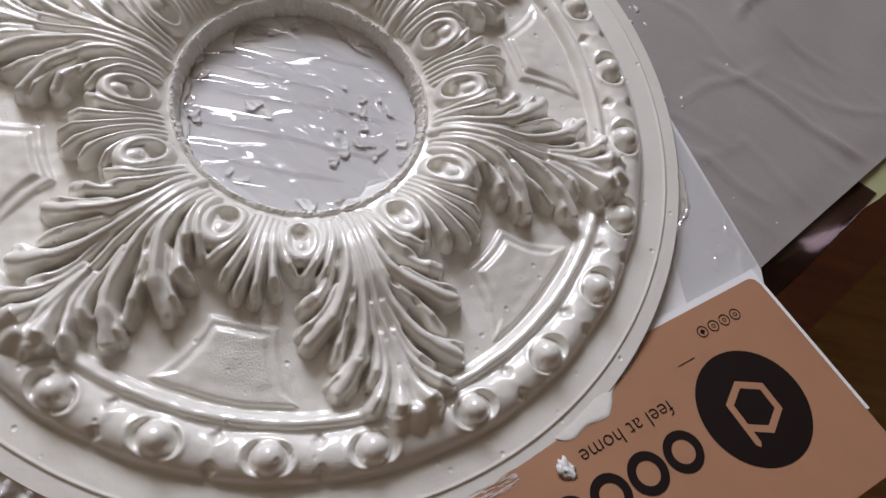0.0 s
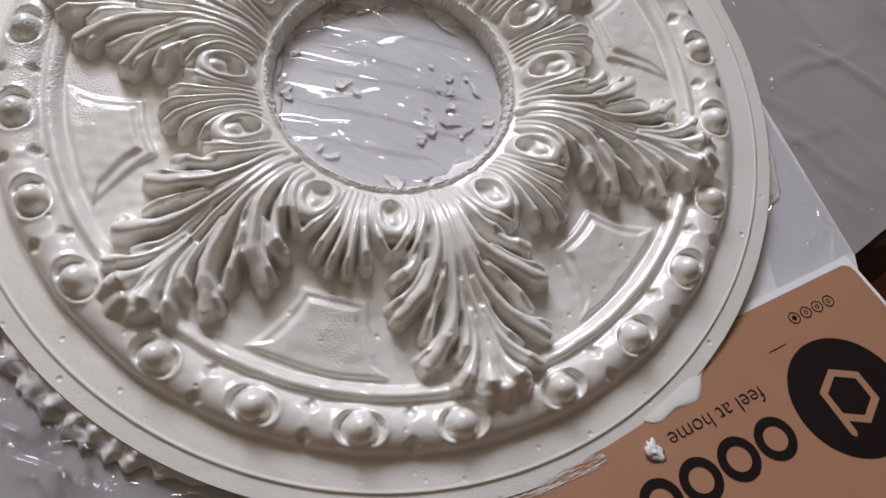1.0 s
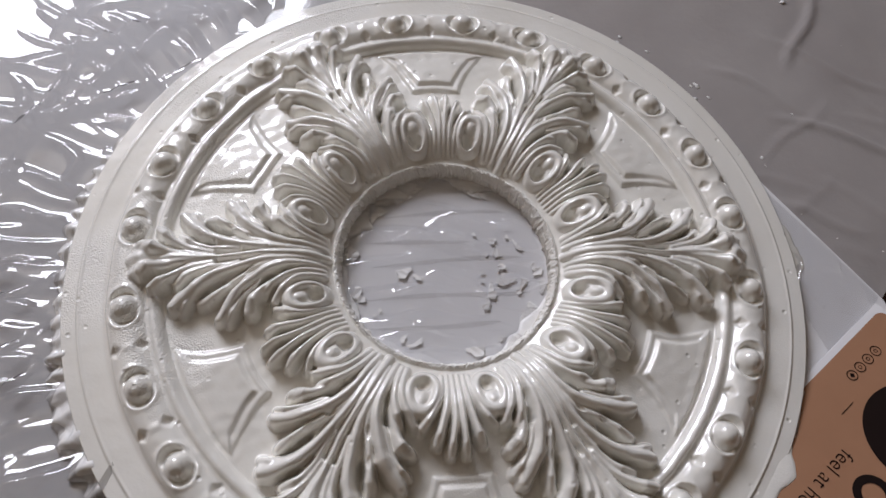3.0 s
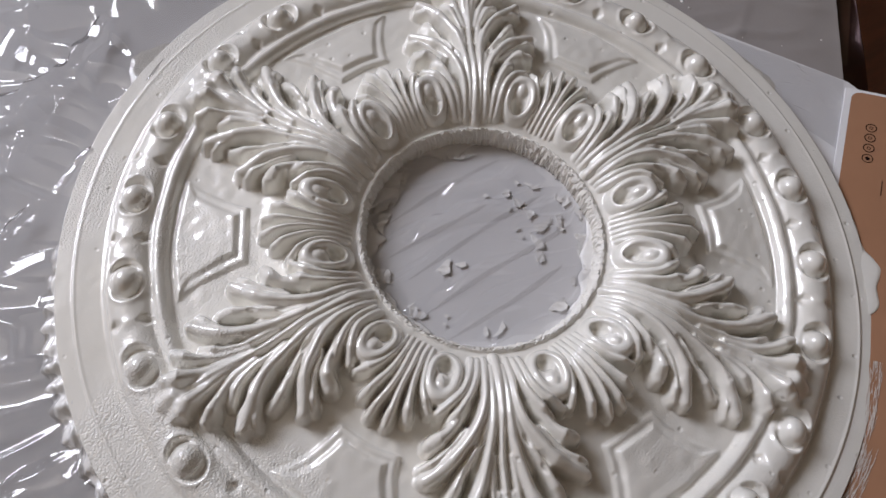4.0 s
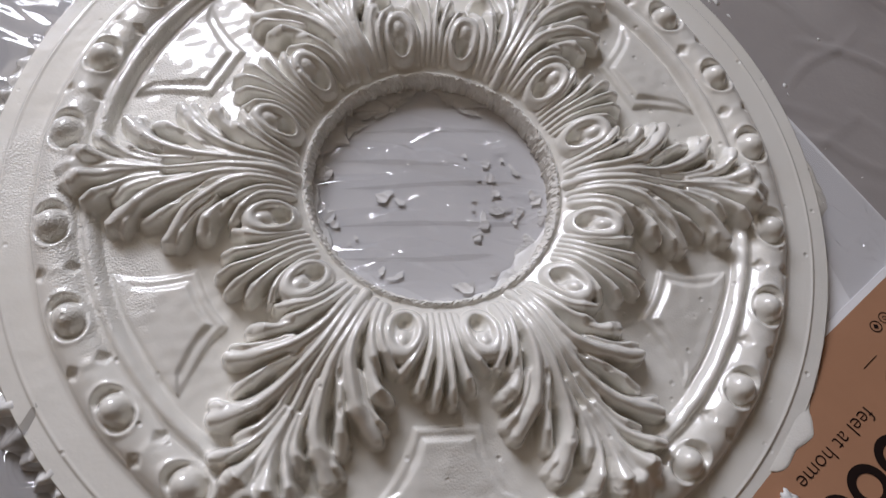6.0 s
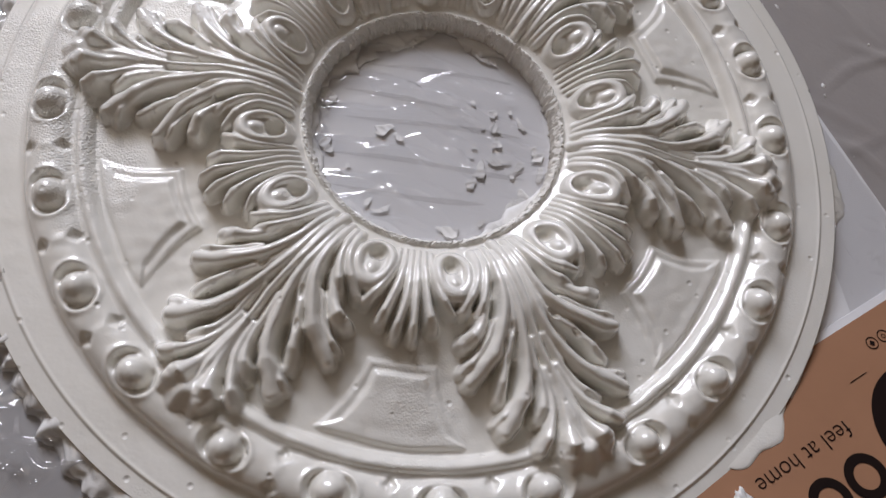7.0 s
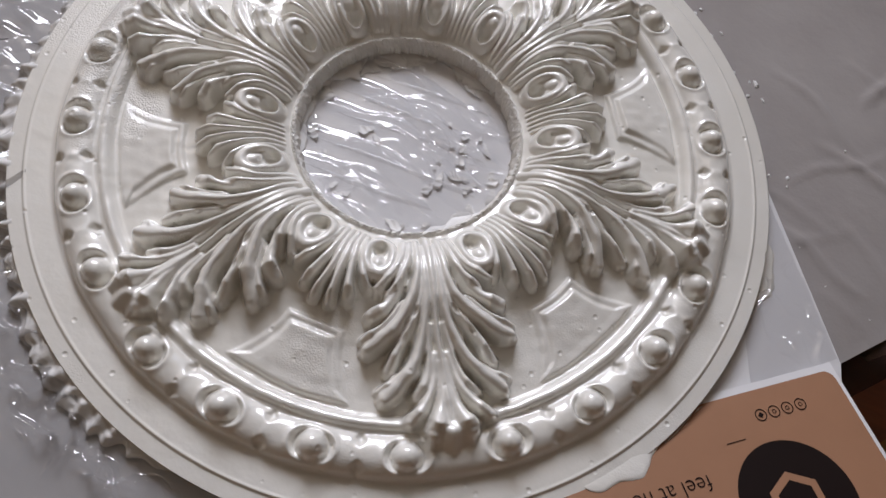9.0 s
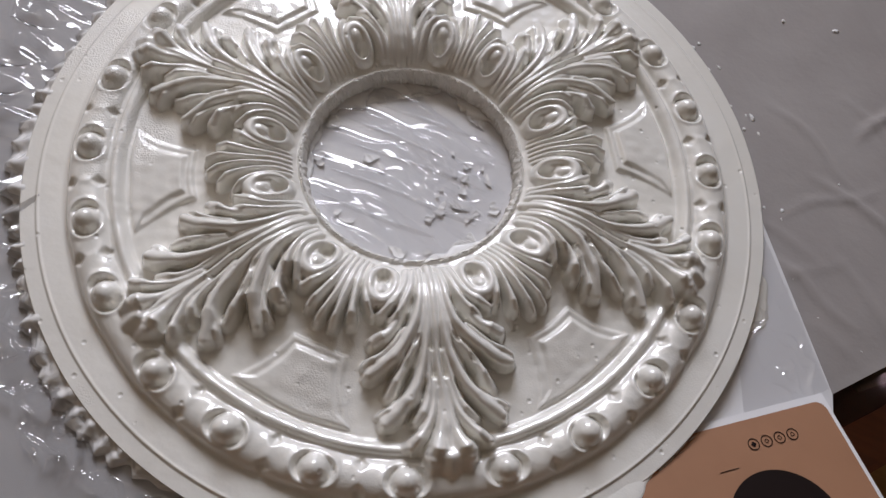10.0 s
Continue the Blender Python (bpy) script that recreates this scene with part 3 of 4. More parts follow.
def carve(stroke, mirror, axis, tag, lift=0.0):
    global Z, owner
    pts, w0, w1, h0, hm, h1 = stroke
    da = (DEG - axis + 180) % 360 - 180
    a0, a1 = min(a for _, a in pts) - 9, max(a for _, a in pts) + 9
    if mirror < 0:
        da = -da
    r0, r1 = pts[0][0] - 0.06, pts[-1][0] + 0.06
    i0, i1 = np.searchsorted(rr, [r0, r1])
    cols = np.where(((da[i0] > a0) & (da[i0] < a1)))[0]
    sel = np.ix_(np.arange(i0, i1), cols)
    ang = np.radians(da[sel])
    px, py = RW[sel] * np.cos(ang), RW[sel] * np.sin(ang)
    path = spline(polar([(r, 0.955 * a) for r, a in pts]))
    d, g = bump_along(px, py, path, w0, w1, 1.0)
    ragged = waves(RW[sel] * np.cos(T_[sel]), RW[sel] * np.sin(T_[sel]), 71, 8, 60, 150)
    d = d * (1 + 0.11 * ragged * np.clip(2.2 * g - 0.8, 0, 1))
    top = envelope[sel] + lift + np.interp(g, [0, 0.5, 0.80, 1.0], [h0, hm, h1 + 0.002, h1 - 0.018])
    z = Z[sel]
    # the flesh of the leaf round the rolled ridge, lower than it, ending in a steep flank; the tips stand apart
    deep = np.interp(g, [0, 0.25, 0.6, 1.0], [0.012, 0.018, 0.022, 0.024])
    flesh = top - deep
    wide = np.interp(g, [0, 0.45, 0.8, 1.0], [1.6, 1.5, 1.2, 1.12])
    skirt = np.where(d < wide, flesh, -1.0) - 0.08 * (1 - np.sqrt(np.clip(1 - (np.clip(d - wide + 0.55, 0, 1) / 0.55) ** 2, 0, 1)))
    ridge = flesh + (deep + 0.004) * np.clip(1 - d**2, 0, 1) ** 0.62
    new_z = np.maximum(skirt, np.where(d < 1, ridge, -1.0))
    take = new_z > z
    Z[sel] = np.where(take, new_z, z)
    owner[sel] = np.where(take & (new_z > base[sel] + 0.004), tag, owner[sel])


for k in range(6):
    axis = 60.0 * k
    for mirror in (1, -1):
        for stroke in TUFT:
            carve(stroke, mirror, axis + 30, 37 + k, lift=-0.006)
    # the leaf's own body under its fingers
    da = np.abs((DEG - axis + 180) % 360 - 180)
    inside = (np.interp(RW, [0.36, 0.42, 0.50, 0.60, 0.70, 0.80, 0.87], [11, 10.5, 8.5, 8.0, 6.3, 4.6, 4.5]) - da) * radians(1) * RW
    flat_ = envelope - 0.027 - 0.06 * np.clip(1 - inside / 0.014, 0, 1) ** 2
    body_ = (inside > 0) & (RW > 0.36) & (RW < 0.88) & (flat_ > Z)
    Z = np.where(body_, flat_, Z)
    owner = np.where(body_, 1 + k, owner)
    for mirror in (1, -1):
        for stroke in FINGERS:
            carve(stroke, mirror, axis, 1 + k)
    carve(RIB, 1, axis, 1 + k)
    # eyes on both sides of the leaf
    for side in (-1, 1):
        da = (DEG - (axis + side * EYE_A) + 180) % 360 - 180
        ty, tx = RW - EYE_R, np.radians(da) * EYE_R
        wide = 0.037 - 0.06 * np.clip(ty, 0, 0.08) + side * 0.003 * np.sin(5.0 * k + side)
        e = (np.abs(tx / wide) ** 2.3 + np.abs(ty / np.where(ty > 0, 0.068, 0.050)) ** 2.3) ** (1 / 2.3)
        rim = envelope + 0.002
        Z = np.where(e < 1.25, np.maximum(Z, rim - 0.014), Z)
        Z = np.where(e < 0.74, np.minimum(Z, rim - 0.010), Z)
        Z = np.where(e < 1.3, np.maximum(Z, rim - 0.02 + 0.021 * np.sqrt(np.clip(1 - ((e - 0.93) / 0.30) ** 2, 0, 1))), Z)
        pit = np.hypot(tx / 0.022, (ty + 0.014) / 0.026)
        Z = np.where(pit < 1, np.minimum(Z, rim - 0.042 + 0.030 * pit**3), Z)
        ball = np.hypot(tx / 0.020, (ty - 0.034) / 0.030)
        Z = np.where(ball < 1, np.maximum(Z, rim - 0.016 + 0.014 * (1 - ball**2)), Z)
        owner = np.where((e < 1.3), 1 + k, owner)
    # deep drilled hollows between the ridges
    for side in (-1, 1):
        for pr, pa, la, lb in ((0.487, 6.6, 0.024, 0.009), (0.588, 5.3, 0.018, 0.006), (0.712, 3.6, 0.018, 0.006), (0.553, 9.3, 0.016, 0.006), (0.655, 8.0, 0.016, 0.005), (0.845, 3.2, 0.014, 0.004)):
            da = (DEG - (axis + side * pa) + 180) % 360 - 180
            q = np.hypot((RW - pr) / la, (np.radians(da) * pr - side * 0.35 * (RW - pr)) / lb)
            Z = np.where(q < 1, Z - 0.015 * (1 - q**2), Z)
    # the fluted shell at the tip, flaring up to a scalloped lip that overhangs the roll
    da = (DEG - axis + 180) % 360 - 180
    tx = np.radians(da) * 0.89
    lip_r = 0.896 - 0.30 * tx**2 / 0.07 + 0.006 * np.cos(tx / 0.026 * math.pi)
    half = np.interp(R_, [0.80, 0.85, 0.89, 0.93], [0.028, 0.046, 0.070, 0.062])
    rise = np.interp(R_ - lip_r, [-0.10, -0.06, -0.025, -0.006, 0.002, 0.012, 0.028, 0.044, 0.060], [-0.045, -0.022, -0.008, 0.004, 0.005, 0.001, -0.010, -0.024, -0.045])
    rise = rise + 0.0045 * np.cos(tx / 0.022 * math.pi) * np.interp(R_ - lip_r, [-0.09, -0.04, 0.0, 0.03], [0.4, 1, 0.8, 0])
    side = np.clip(np.abs(tx) / half, 0, 1)
    shell = rise - 0.05 * (1 - np.sqrt(np.clip(1 - np.clip((side - 0.72) / 0.28, 0, 1) ** 2, 0, 1)))
    on = (side < 1) & (R_ > 0.80) & (R_ < 0.955) & (shell > Z)
    owner = np.where(on, 1 + k, owner)
    Z = np.where(on, shell, Z)

# soften as thick paint does
for _ in range(5):
    Zp = np.vstack([Z[:1], Z, Z[-1:]])
    Z = 0.5 * Z + 0.125 * (Zp[:-2] + Zp[2:] + np.roll(Z, 1, 1) + np.roll(Z, -1, 1))
# chipped, hand-cut inner edge
chip = waves(np.cos(T_) * 9, np.sin(T_) * 9 + R_ * 40, 21, 9, 5, 14) + waves(np.cos(T_) * 9 + R_ * 30, np.sin(T_) * 9, 22, 9, 14, 34)
cutz = np.clip((0.352 - R_) / 0.012, 0, 1)
chip = chip + 0.9 * waves(np.cos(T_) * 9 + R_ * 90, np.sin(T_) * 9 + R_ * 50, 23, 9, 20, 46)
Z = Z + 0.0022 * chip * cutz * (R_ > 0.326)
rad = R_ + 0.0022 * chip * np.clip((0.345 - R_) / 0.012, 0, 1)
Z = Z + (0.0009 * waves(np.cos(T_) * R_, np.sin(T_) * R_, 31, 14, 20, 70) + 0.0005 * waves(np.cos(T_) * R_, np.sin(T_) * R_, 32, 16, 70, 180)) * np.clip((1.0 - R_) / 0.04, 0.25, 1)
Z[-1], Z[0] = -0.1118, -0.1118

P = np.stack([rad * np.cos(T_), rad * np.sin(T_), Z + LIFT], -1) * S
gu = np.empty_like(P)
gu[1:-1], gu[0], gu[-1] = P[2:] - P[:-2], P[1] - P[0], P[-1] - P[-2]
gv = np.roll(P, -1, 1) - np.roll(P, 1, 1)
N = np.cross(gu, gv)
N /= np.linalg.norm(N, axis=-1, keepdims=True) + 1e-12
P, N = P.reshape(-1, 3), N.reshape(-1, 3)
F = grid_faces(NR, NT, wrap=True)
face_owner = owner.reshape(-1)[F].max(1)
raw = (rr[F[:, 0] // NT] < 0.345)

medallion = thing("ceiling_medallion", "round plaster ceiling medallion with acanthus leaves, freshly painted gloss white", "ceiling medallion", at=(0, 0, up(-0.112)))


def piece(name, pick, mat, label=""):
    f = F[pick]
    used, inverse = np.unique(f, return_inverse=True)
    return quads(name, P[used], inverse.reshape(f.shape), mat, medallion, label, N[used])


piece("body", (face_owner == 0) & ~raw, PAINT)
piece("inner_edge", raw, PLASTER, "rough chipped plaster edge round the opening")
for k in range(6):
    piece("acanthus_leaf", (face_owner == 1 + k) & ~raw, PAINT)
    piece("small_leaf", (face_owner == 37 + k) & ~raw, PAINT)
    piece("panel", face_owner == 7 + k, PAINT)
for k in range(24):
    piece("bead", face_owner == 13 + k, PAINT)

# ---- the leaflet ----
PL = (0.127, -0.145, -0.033)


def tilt(x, y, lift=0.0):
    """A place on the leaflet, which bends up from the board towards its free corner."""
    return (x * S, y * S, up(max(PL[2] + PL[0] * (x - 1.4) + PL[1] * (y + 0.55), -0.106) + lift))


CU = np.array((-0.797, -0.604))          # the writing's way
CV = np.array((-0.604, 0.797)) * -1       # from the top edge towards the free edge
CORNER = np.array((1.385, -0.176))


def card_at(a, b):
    p = CORNER + CU * a + CV * b
    return p[0], p[1]


def sheet_on(name, outline, lift, thick, mat, parent, label=""):
    bm = bmesh.new()
    top = [bm.verts.new(tilt(*card_at(a, b), lift)) for a, b in outline]
    low = [bm.verts.new(tilt(*card_at(a, b), lift - thick)) for a, b in outline]
    bm.faces.new(top)
    bm.faces.new(low[::-1])
    for i in range(len(top)):
        j = (i + 1) % len(top)
        bm.faces.new((low[i], low[j], top[j], top[i]))
    bmesh.ops.recalc_face_normals(bm, faces=bm.faces)
    bmesh.ops.triangulate(bm, faces=[f for f in bm.faces if len(f.verts) > 4])
    return part(name, bm, mat, parent, label, smooth=False)


def round_rect(a0, a1, b0, b1, r, n=6):
    pts = []
    for ca, cb, s in ((a1 - r, b1 - r, 0), (a0 + r, b1 - r, 90), (a0 + r, b0 + r, 180), (a1 - r, b0 + r, 270)):
        pts += [(ca + r * math.cos(radians(s + 90 * i / n)), cb + r * math.sin(radians(s + 90 * i / n))) for i in range(n + 1)]
    return pts


def ring_on(name, ca, cb, outer, inner, mat, parent, n=40, lift=0.003, phase=0.0):
    bm = bmesh.new()
    loops = []
    for rad_ in (outer, inner):
        loops.append([bm.verts.new(tilt(*card_at(ca + rad_ * math.cos(2 * math.pi * i / n + phase), cb + rad_ * math.sin(2 * math.pi * i / n + phase)), lift)) for i in range(n)])
    for i in range(n):
        j = (i + 1) % n
        bm.faces.new((loops[0][i], loops[0][j], loops[1][j], loops[1][i]))
    bmesh.ops.recalc_face_normals(bm, faces=bm.faces)
    return part(name, bm, mat, parent, smooth=False)


leaflet = thing("brown_leaflet", "copper-brown printed leaflet with dark round emblem beside the medallion", "leaflet", at=(1.0 * S, -0.6 * S, up(-0.1)))
sheet_on("backing_sheet", [(-0.012, -0.02), (0.4, -0.02), (0.4, 0.45), (-0.012, 0.45)], -0.002, 0.006, BOARD, leaflet, "white backing sheet")
ga, gb = np.meshgrid(np.concatenate([np.linspace(0, 0.03, 8)[:-1], np.linspace(0.03, 2.7, 70)]), np.linspace(0, 1, 16), indexing="ij")
round_in = 0.03 - np.sqrt(np.clip(0.03**2 - np.clip(0.03 - ga, 0, 0.03) ** 2, 0, None))     # rounded corners
gb = round_in + gb * (0.60 - 2 * round_in)
sheet_top = np.array([tilt(*card_at(a, b)) for a, b in zip(ga.ravel(), gb.ravel())])
sheet_low = sheet_top - np.array((0, 0, 0.0015 * S))
sheet_f = grid_faces(*ga.shape)
front = quads("cover", np.concatenate([sheet_top, sheet_low]), np.concatenate([sheet_f, sheet_f[:, ::-1] + ga.size]), CARD, leaflet)

ring_on("emblem_disc", 0.282, 0.299, 0.158, 0.0001, INK, front, 64, 0.0016)
ring_on("emblem_hexagon", 0.282, 0.299, 0.078, 0.056, CARD, front, 6, 0.0026, math.pi / 6)
sheet_on("emblem_stem", [(0.331, 0.262), (0.3495, 0.262), (0.3495, 0.378), (0.340, 0.388), (0.331, 0.378)], 0.0028, 0.0002, CARD, front)
for i in range(4):
    ring_on("icon", 0.141 + 0.041 * i, 0.069, 0.0168, 0.0142, INK, front, 28, 0.0016)
    ring_on("icon_mark", 0.141 + 0.041 * i, 0.069, 0.0085 if i == 3 else 0.006, 0.0001 if i == 3 else 0.0042, INK, front, 4 if i == 3 else 12, 0.0016)
sheet_on("dash", round_rect(0.337, 0.395, 0.1172, 0.1192, 0.0008, 2), 0.0016, 0.0005, INK, front)
for i in range(8):
    ring_on("word_shape", 0.532 + 0.1155 * i, 0.302, 0.054, 0.031, INK, front, 48, 0.0016)


def writing(text, a0, a1, b0, mat, parent):
    """Letters of a given run on the leaflet, drawn from the built-in font."""
    curve = bpy.data.curves.new("writing", "FONT")
    curve.body = text
    curve.offset = -0.012
    probe = new("writing_probe", curve)
    bpy.context.view_layer.update()
    mesh = bpy.data.meshes.new_from_object(probe.evaluated_get(bpy.context.evaluated_depsgraph_get()))
    bpy.data.objects.remove(probe)
    xs = [p.co.x for p in mesh.vertices]
    k = (a1 - a0) / (max(xs) - min(xs))
    for p in mesh.vertices:
        p.co = tilt(*card_at(a0 + (p.co.x - min(xs)) * k, b0 + p.co.y * k), 0.0016)
    mesh.name = "writing"
    return finish("writing", mesh, mat, parent, smooth=False)


writing("feel at home", 0.482, 0.775, 0.176, INK, front)


# ---- flakes, chips and spilt paint ----
def crumb(name, px, py, z, size, seed, flat=0.4, label="", category="plaster chip", group="plaster chips", mat=None, stretch=1.0, turn=0.0):
    """A broken chip: a lump knocked out of round."""
    rng = np.random.default_rng(seed)
    bm = bmesh.new()
    bmesh.ops.create_icosphere(bm, subdivisions=3, radius=1.0)
    c, s_ = math.cos(turn), math.sin(turn)
    for w in bm.verts:
        k = 1 + 0.9 * noise.noise(w.co * 1.9 + Vector((seed * 3.1, 0, 0))) + 0.5 * noise.noise(w.co * 4.5 + Vector((0, seed * 2.3, 0)))
        vx, vy = w.co.x * k * stretch, w.co.y * k
        w.co = Vector((vx * c - vy * s_, vx * s_ + vy * c, w.co.z * k * flat + flat)) * size * S
    bm.transform(Matrix.Translation((px * S, py * S, z)))
    return tagged(part(name, bm, mat or FLAKE), label, category, group)


def spill(name, rim0, a0, a1, out, z, seed, mat, label, category="paint spill"):
    """Paint that ran out from under the rim: a thin uneven tongue between two angles."""
    a, q = np.meshgrid(np.linspace(a0, a1, 60), np.linspace(0, 1, 10), indexing="ij")
    t = (a - a0) / (a1 - a0)
    edge = out * np.sin(math.pi * t) ** 0.5 * (1 + 0.22 * waves(t * 6, 0 * t, seed, 6, 0.6, 2.5)) + 0.003 * waves(t * 6, 0 * t, seed + 1, 6, 4, 14)
    rd = rim0 + q * np.maximum(edge, 0.004)
    hh = 0.006 * np.sqrt(np.clip(1 - q**2, 0, 1)) * np.sin(math.pi * np.clip(t, 0.02, 0.98)) ** 0.3
    px, py = rd * np.cos(np.radians(a)), rd * np.sin(np.radians(a))
    ob = quads(name, np.stack([px * S, py * S, z(px, py) + hh * S], -1).reshape(-1, 3), grid_faces(*a.shape), mat)
    return tagged(ob, label, category, "paint spills")


def on_card(px, py):
    return (np.maximum(PL[2] + PL[0] * (px - 1.4) + PL[1] * (py + 0.55), -0.106) + 0.001 + LIFT) * S


def on_board(px, py):
    return (BOARD_Z + 0.001 + LIFT) * S + 0 * px


spill("paint_spill", 1.115, -43, -29.5, 0.043, on_card, 41, PAINT, "white paint run out onto the brown leaflet")

def dry_brush(a0, a1, r0, r1, count, seed, label):
    """Streaks of a nearly dry brush, dragged along the rim: many thin ragged slivers on the leaflet."""
    rng = np.random.default_rng(seed)
    verts, faces = [], []
    for _ in range(count):
        a, span = rng.uniform(a0, a1), rng.uniform(0.5, 3.5)
        r, w = rng.uniform(r0, r1), rng.uniform(0.0004, 0.0015)
        drift = rng.uniform(-0.006, 0.006)
        for i in range(6):
            t = i / 5
            ang = radians(min(max(a + span * (t - 0.5), a0), a1))
            half = w * math.sin(math.pi * (0.06 + 0.88 * t)) * rng.uniform(0.6, 1.2)
            for side in (-1, 1):
                rad_ = r + drift * t + side * half
                px, py = rad_ * math.cos(ang), rad_ * math.sin(ang)
                verts.append((px * S, py * S, float(on_card(px, py)) + 0.00012 + 0.0001 * rng.random()))
            if i:
                k = len(verts)
                faces.append((k - 4, k - 2, k - 1, k - 3))
    ob = quads("dry_brush_mark", np.array(verts), np.array(faces), DRY)
    return tagged(ob, label, "paint mark", "paint marks")


dry_brush(-79, -62, 1.122, 1.172, 210, 43, "streaky dry-brushed white paint on the brown leaflet")
dry_brush(-66, -50, 1.118, 1.148, 120, 44, "faint dry-brushed white streaks on the brown leaflet")
dry_brush(-30, -22, 1.118, 1.142, 50, 46, "faint dry-brushed white streaks on the brown leaflet")
spill("paint_spill", 1.115, -5, 9, 0.075, on_board, 45, PAINT, "white paint run out onto the white board")
spill("paint_spill", 1.115, 112, 124, 0.085, on_board, 47, PAINT, "white paint spilt beside the rim onto plastic")
spill("paint_spill", 1.115, 148, 158, 0.05, on_board, 49, PAINT, "white paint spilt beside the rim onto plastic")
rng = np.random.default_rng(5)
crumb("plaster_chip", 0.842, -0.835, on_card(0.842, -0.835), 0.017, 8, 0.35, "white plaster chip fallen on the brown leaflet", stretch=1.4, turn=-0.5)
for i in range(16):
    a, r = radians(rng.uniform(18, 62)), rng.uniform(1.14, 1.24)
    crumb("plaster_chip", r * math.cos(a), r * math.sin(a), 0.001, rng.uniform(0.003, 0.007), 60 + i, 0.3, "white paint crumb stuck to the grey sheet", stretch=rng.uniform(1, 2.4), turn=a + 1.5)
for i, (px, py, sz) in enumerate(((1.439, 1.176, 0.011), (1.724, 1.212, 0.009), (1.35, 0.1, 0.005), (1.5, 0.05, 0.004), (1.25, 0.2, 0.006), (1.33, 0.62, 0.005), (1.62, 0.95, 0.007), (1.2, 1.3, 0.012), (1.0, 1.25, 0.008))):
    crumb("plaster_chip", px, py, 0.001, 0.65 * sz, 90 + i, 0.5, "tiny white plaster crumb on the grey sheet", stretch=1.5, turn=i)

for i, a0 in enumerate((14, 22, 27, 33, 38, 42, 47, 53, 58, 64, 71)):
    spill("paint_spill", 1.118, a0, a0 + rng.uniform(2.5, 5.5), rng.uniform(0.018, 0.045), lambda px, py: 0.0012 + 0 * px, 200 + i, FLAKE, "ragged white paint skin along the rim on plastic")

for i, (px, py) in enumerate(((1.66, 1.25), (1.27, 0.02), (-0.93, -0.93), (-1.0, -0.8))):
    crumb("dark_speck", px, py, up(-0.1) if px < 0 else 0.001, 0.0035, 240 + i, 0.5, "tiny dark speck of dirt on the plastic", "dirt speck", "dirt specks", INK, 1.6, i)

# flakes lying in the opening
curl = ((-0.132, -0.02, 0.026, 2.2, 0.5), (-0.09, -0.035, 0.014, 2.6, -0.4), (0.155, 0.09, 0.02, 1.6, 0.7), (0.165, 0.045, 0.024, 1.5, -0.7), (0.175, 0.0, 0.02, 2.0, 1.3), (0.17, -0.05, 0.018, 2.0, 0.1), (0.14, -0.09, 0.028, 1.8, 1.2),
        (0.19, -0.055, 0.02, 2.4, 0.2), (0.12, -0.13, 0.022, 2.0, 1.4), (0.235, 0.07, 0.016, 2.4, -0.8), (-0.208, -0.142, 0.011, 1.0, 0.0), (-0.225, -0.16, 0.009, 1.2, 0.0), (-0.1, -0.25, 0.016, 2.4, 0.4), (-0.14, -0.235, 0.014, 2.0, 0.9), (0.24, -0.06, 0.018, 2.6, 0.9))


def flake(px, py, z, size, seed, stretch, turn, curl_up, label):
    """A thin curled skin of plaster with a torn outline."""
    rng = np.random.default_rng(seed)
    a, q = np.meshgrid(np.linspace(0, 2 * math.pi, 49)[:-1], np.linspace(0, 1, 9), indexing="ij")
    torn = 1 + 0 * a
    for k, amp in ((2, 0.28), (3, 0.25), (5, 0.16), (8, 0.10), (13, 0.08)):
        torn = torn + amp * np.sin(k * a + rng.uniform(0, 6.3)) * rng.uniform(0.5, 1)
    lx, ly = stretch * q * torn * np.cos(a), q * torn * np.sin(a) * 0.8 + 0.25 * (q * torn * np.cos(a)) ** 2
    hh = curl_up * (np.abs(ly) ** 2 + 0.25 * np.sin(2.2 * lx + seed) ** 2) + 0.04 * np.sin(5 * lx + 3 * ly)
    c, s_ = math.cos(turn), math.sin(turn)
    x, y = px + size * (lx * c - ly * s_), py + size * (lx * s_ + ly * c)
    top = np.stack([x * S, y * S, z + size * S * np.maximum(hh + 0.03, 0.015)], -1).transpose(1, 0, 2)
    low = top.copy()
    low[..., 2] = np.maximum(low[..., 2] - 0.05 * size * S, z)
    both = np.concatenate([top, low[::-1]])
    ob = quads("plaster_flake", both.reshape(-1, 3), grid_faces(18, 48, wrap=True), FLAKE)
    return tagged(ob, label, "plaster flake", "plaster flakes")


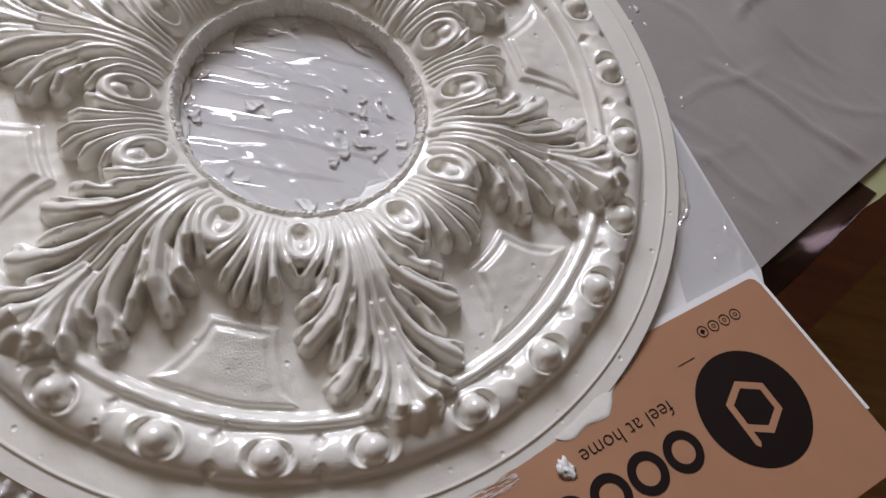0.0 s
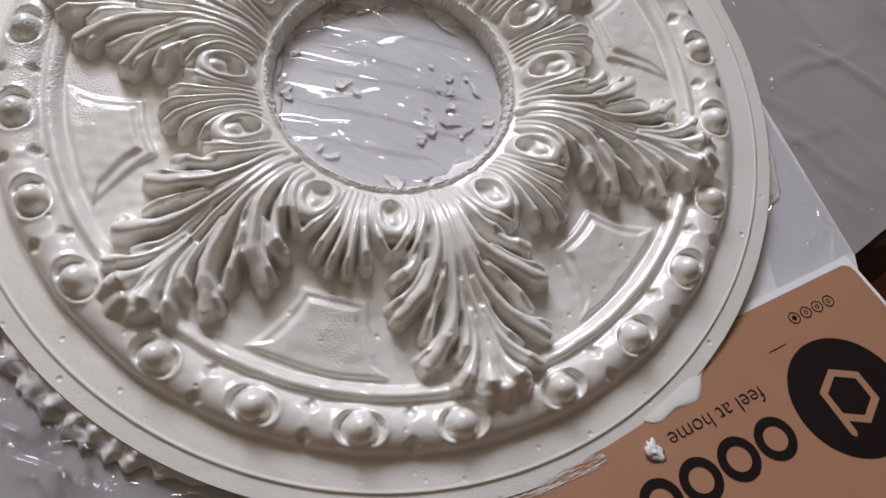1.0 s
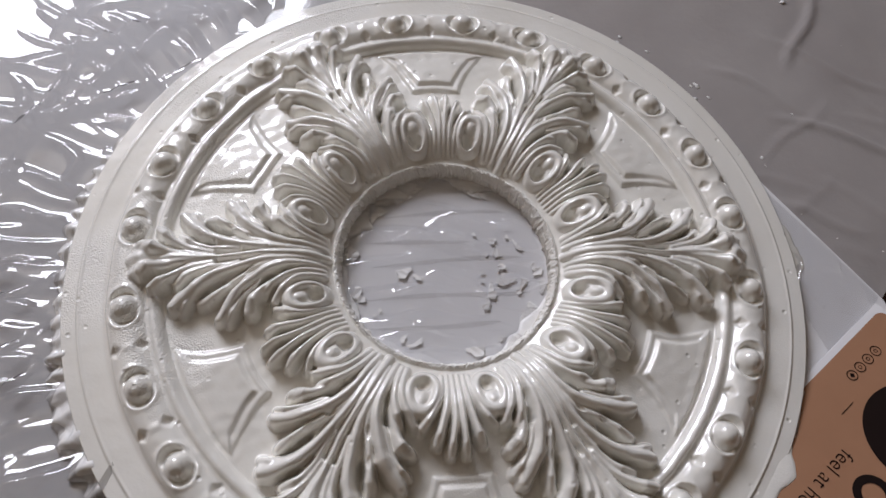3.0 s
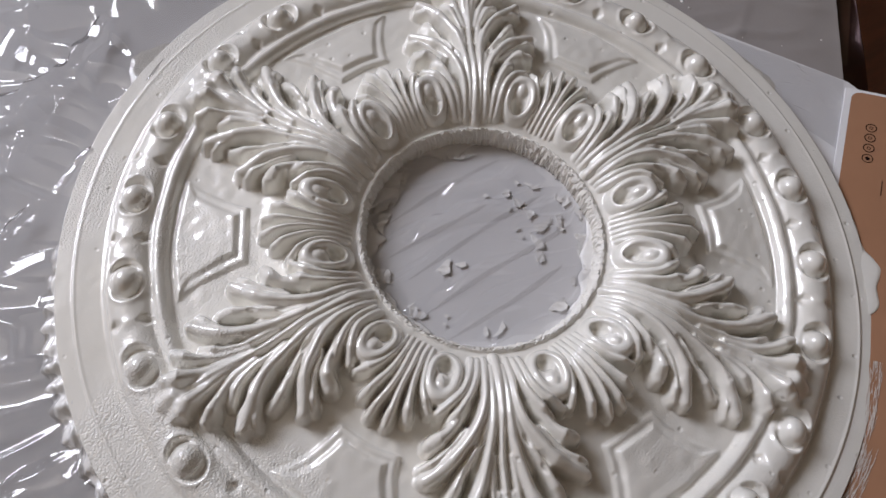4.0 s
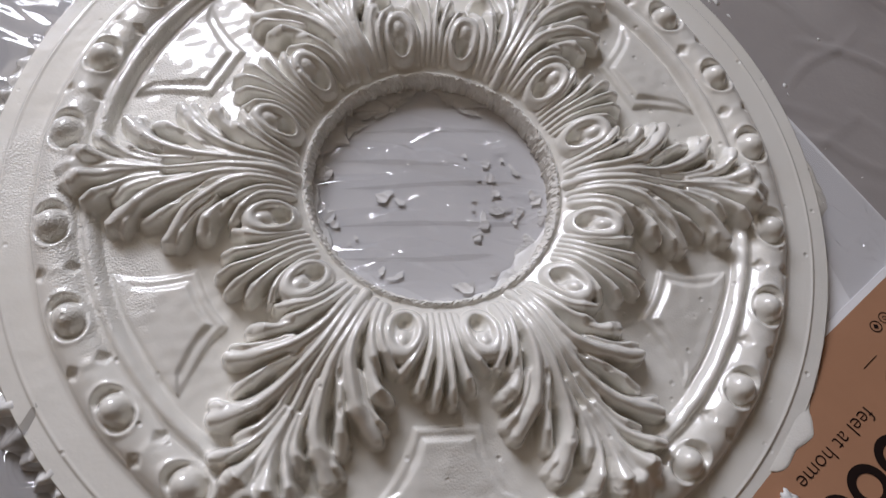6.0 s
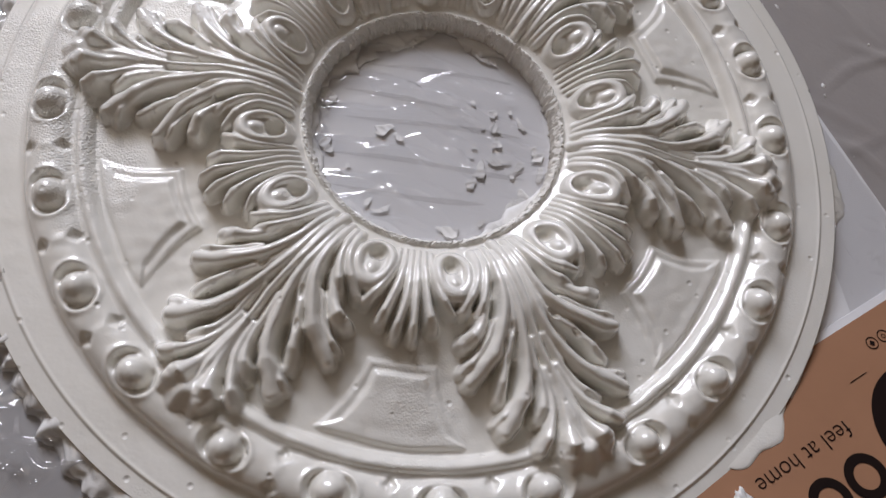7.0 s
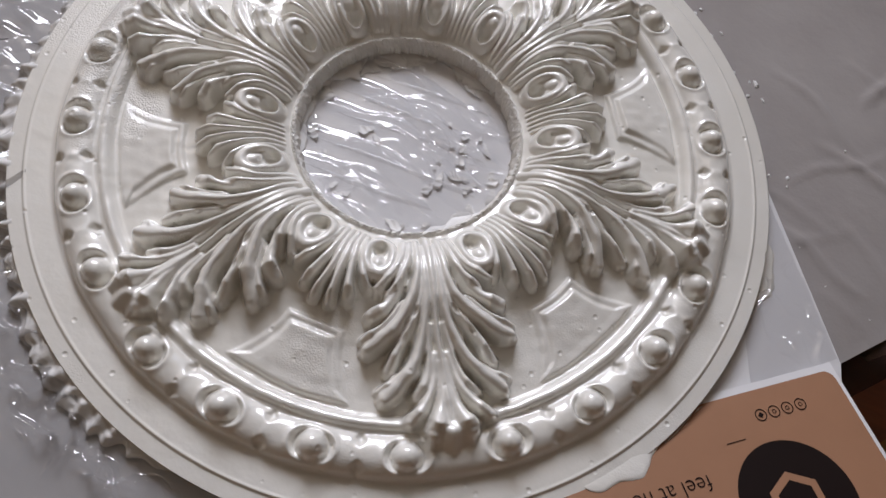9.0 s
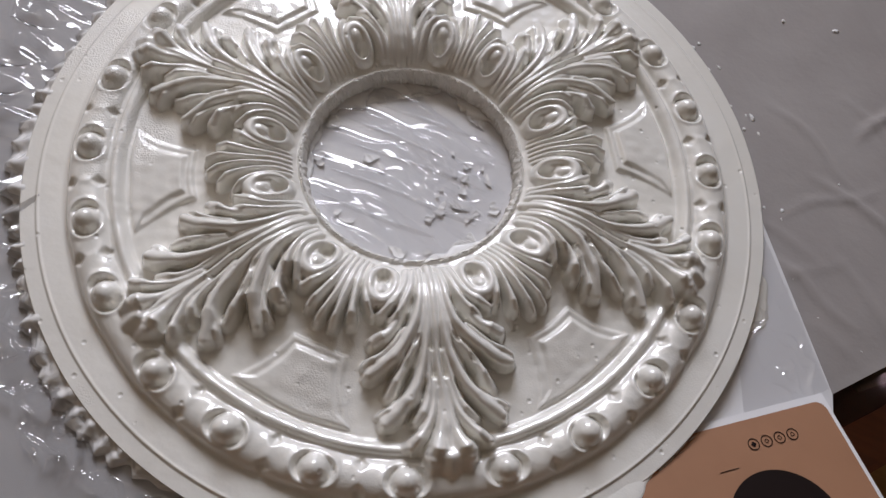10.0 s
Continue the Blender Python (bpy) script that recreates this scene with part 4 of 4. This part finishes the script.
def inner_skin(a0, a1, reach, lobes, seed, label):
    """A thin skin of paint and plaster that ran in from the cut edge over the film, with a lobed outline."""
    a, q = np.meshgrid(np.linspace(a0, a1, 90), np.linspace(0, 1, 9), indexing="ij")
    t = (a - a0) / (a1 - a0)
    edge = reach * np.sin(math.pi * t) ** 0.6 * (0.72 + 0.28 * np.sin(lobes * math.pi * t * 2 + seed) + 0.10 * waves(t * 9, 0 * t, seed, 6, 2, 6))
    rd = 0.329 - q * np.maximum(edge, 0.003)
    hh = 0.0035 * np.sqrt(np.clip(1 - q**4, 0, 1)) + 0.0012 * waves(rd * np.cos(np.radians(a)) * 20, rd * np.sin(np.radians(a)) * 20, seed + 1, 8, 1, 4) * (1 - q)
    px, py = rd * np.cos(np.radians(a)), rd * np.sin(np.radians(a))
    ob = quads("paint_skin", np.stack([px * S, py * S, up(-0.1045) + (hh - 0.0045 * q**6) * S], -1).reshape(-1, 3), grid_faces(*a.shape), FLAKE)
    return tagged(ob, label, "paint skin", "paint skins")


inner_skin(-78, -18, 0.040, 1.2, 3, "pale paint skin run in over the film from the cut edge")
inner_skin(58, 92, 0.050, 1.0, 5, "lobed plaster skin lying under the cut edge")
inner_skin(96, 132, 0.062, 1.6, 8, "lobed plaster skin lying under the cut edge")
inner_skin(136, 168, 0.055, 1.3, 11, "lobed plaster skin lying under the cut edge")
inner_skin(176, 214, 0.040, 1.1, 14, "lobed plaster skin lying under the cut edge")
for i, (px, py, sz, st, tn) in enumerate(curl):
    flake(px, py, up(-0.106), sz * 0.62, 120 + i, st * 0.8, tn, 0.07, "thin white plaster flake lying on the plastic film")
for i in range(26):
    a = radians(rng.uniform(60, 200) if i < 16 else rng.uniform(-80, 10))
    r = rng.uniform(0.285, 0.312)
    flake(r * math.cos(a), r * math.sin(a), up(-0.108), rng.uniform(0.010, 0.024), 150 + i, rng.uniform(1.0, 1.8), a + 1.57, 0.12, "ragged plaster skin hanging from the cut edge")
for i in range(9):
    px, py = rng.uniform(0.08, 0.24), rng.uniform(-0.15, 0.16)
    flake(px, py, up(-0.106), rng.uniform(0.004, 0.008), 190 + i, 1.6, rng.uniform(0, 3), 0.1, "small crumb of white plaster on the plastic film")
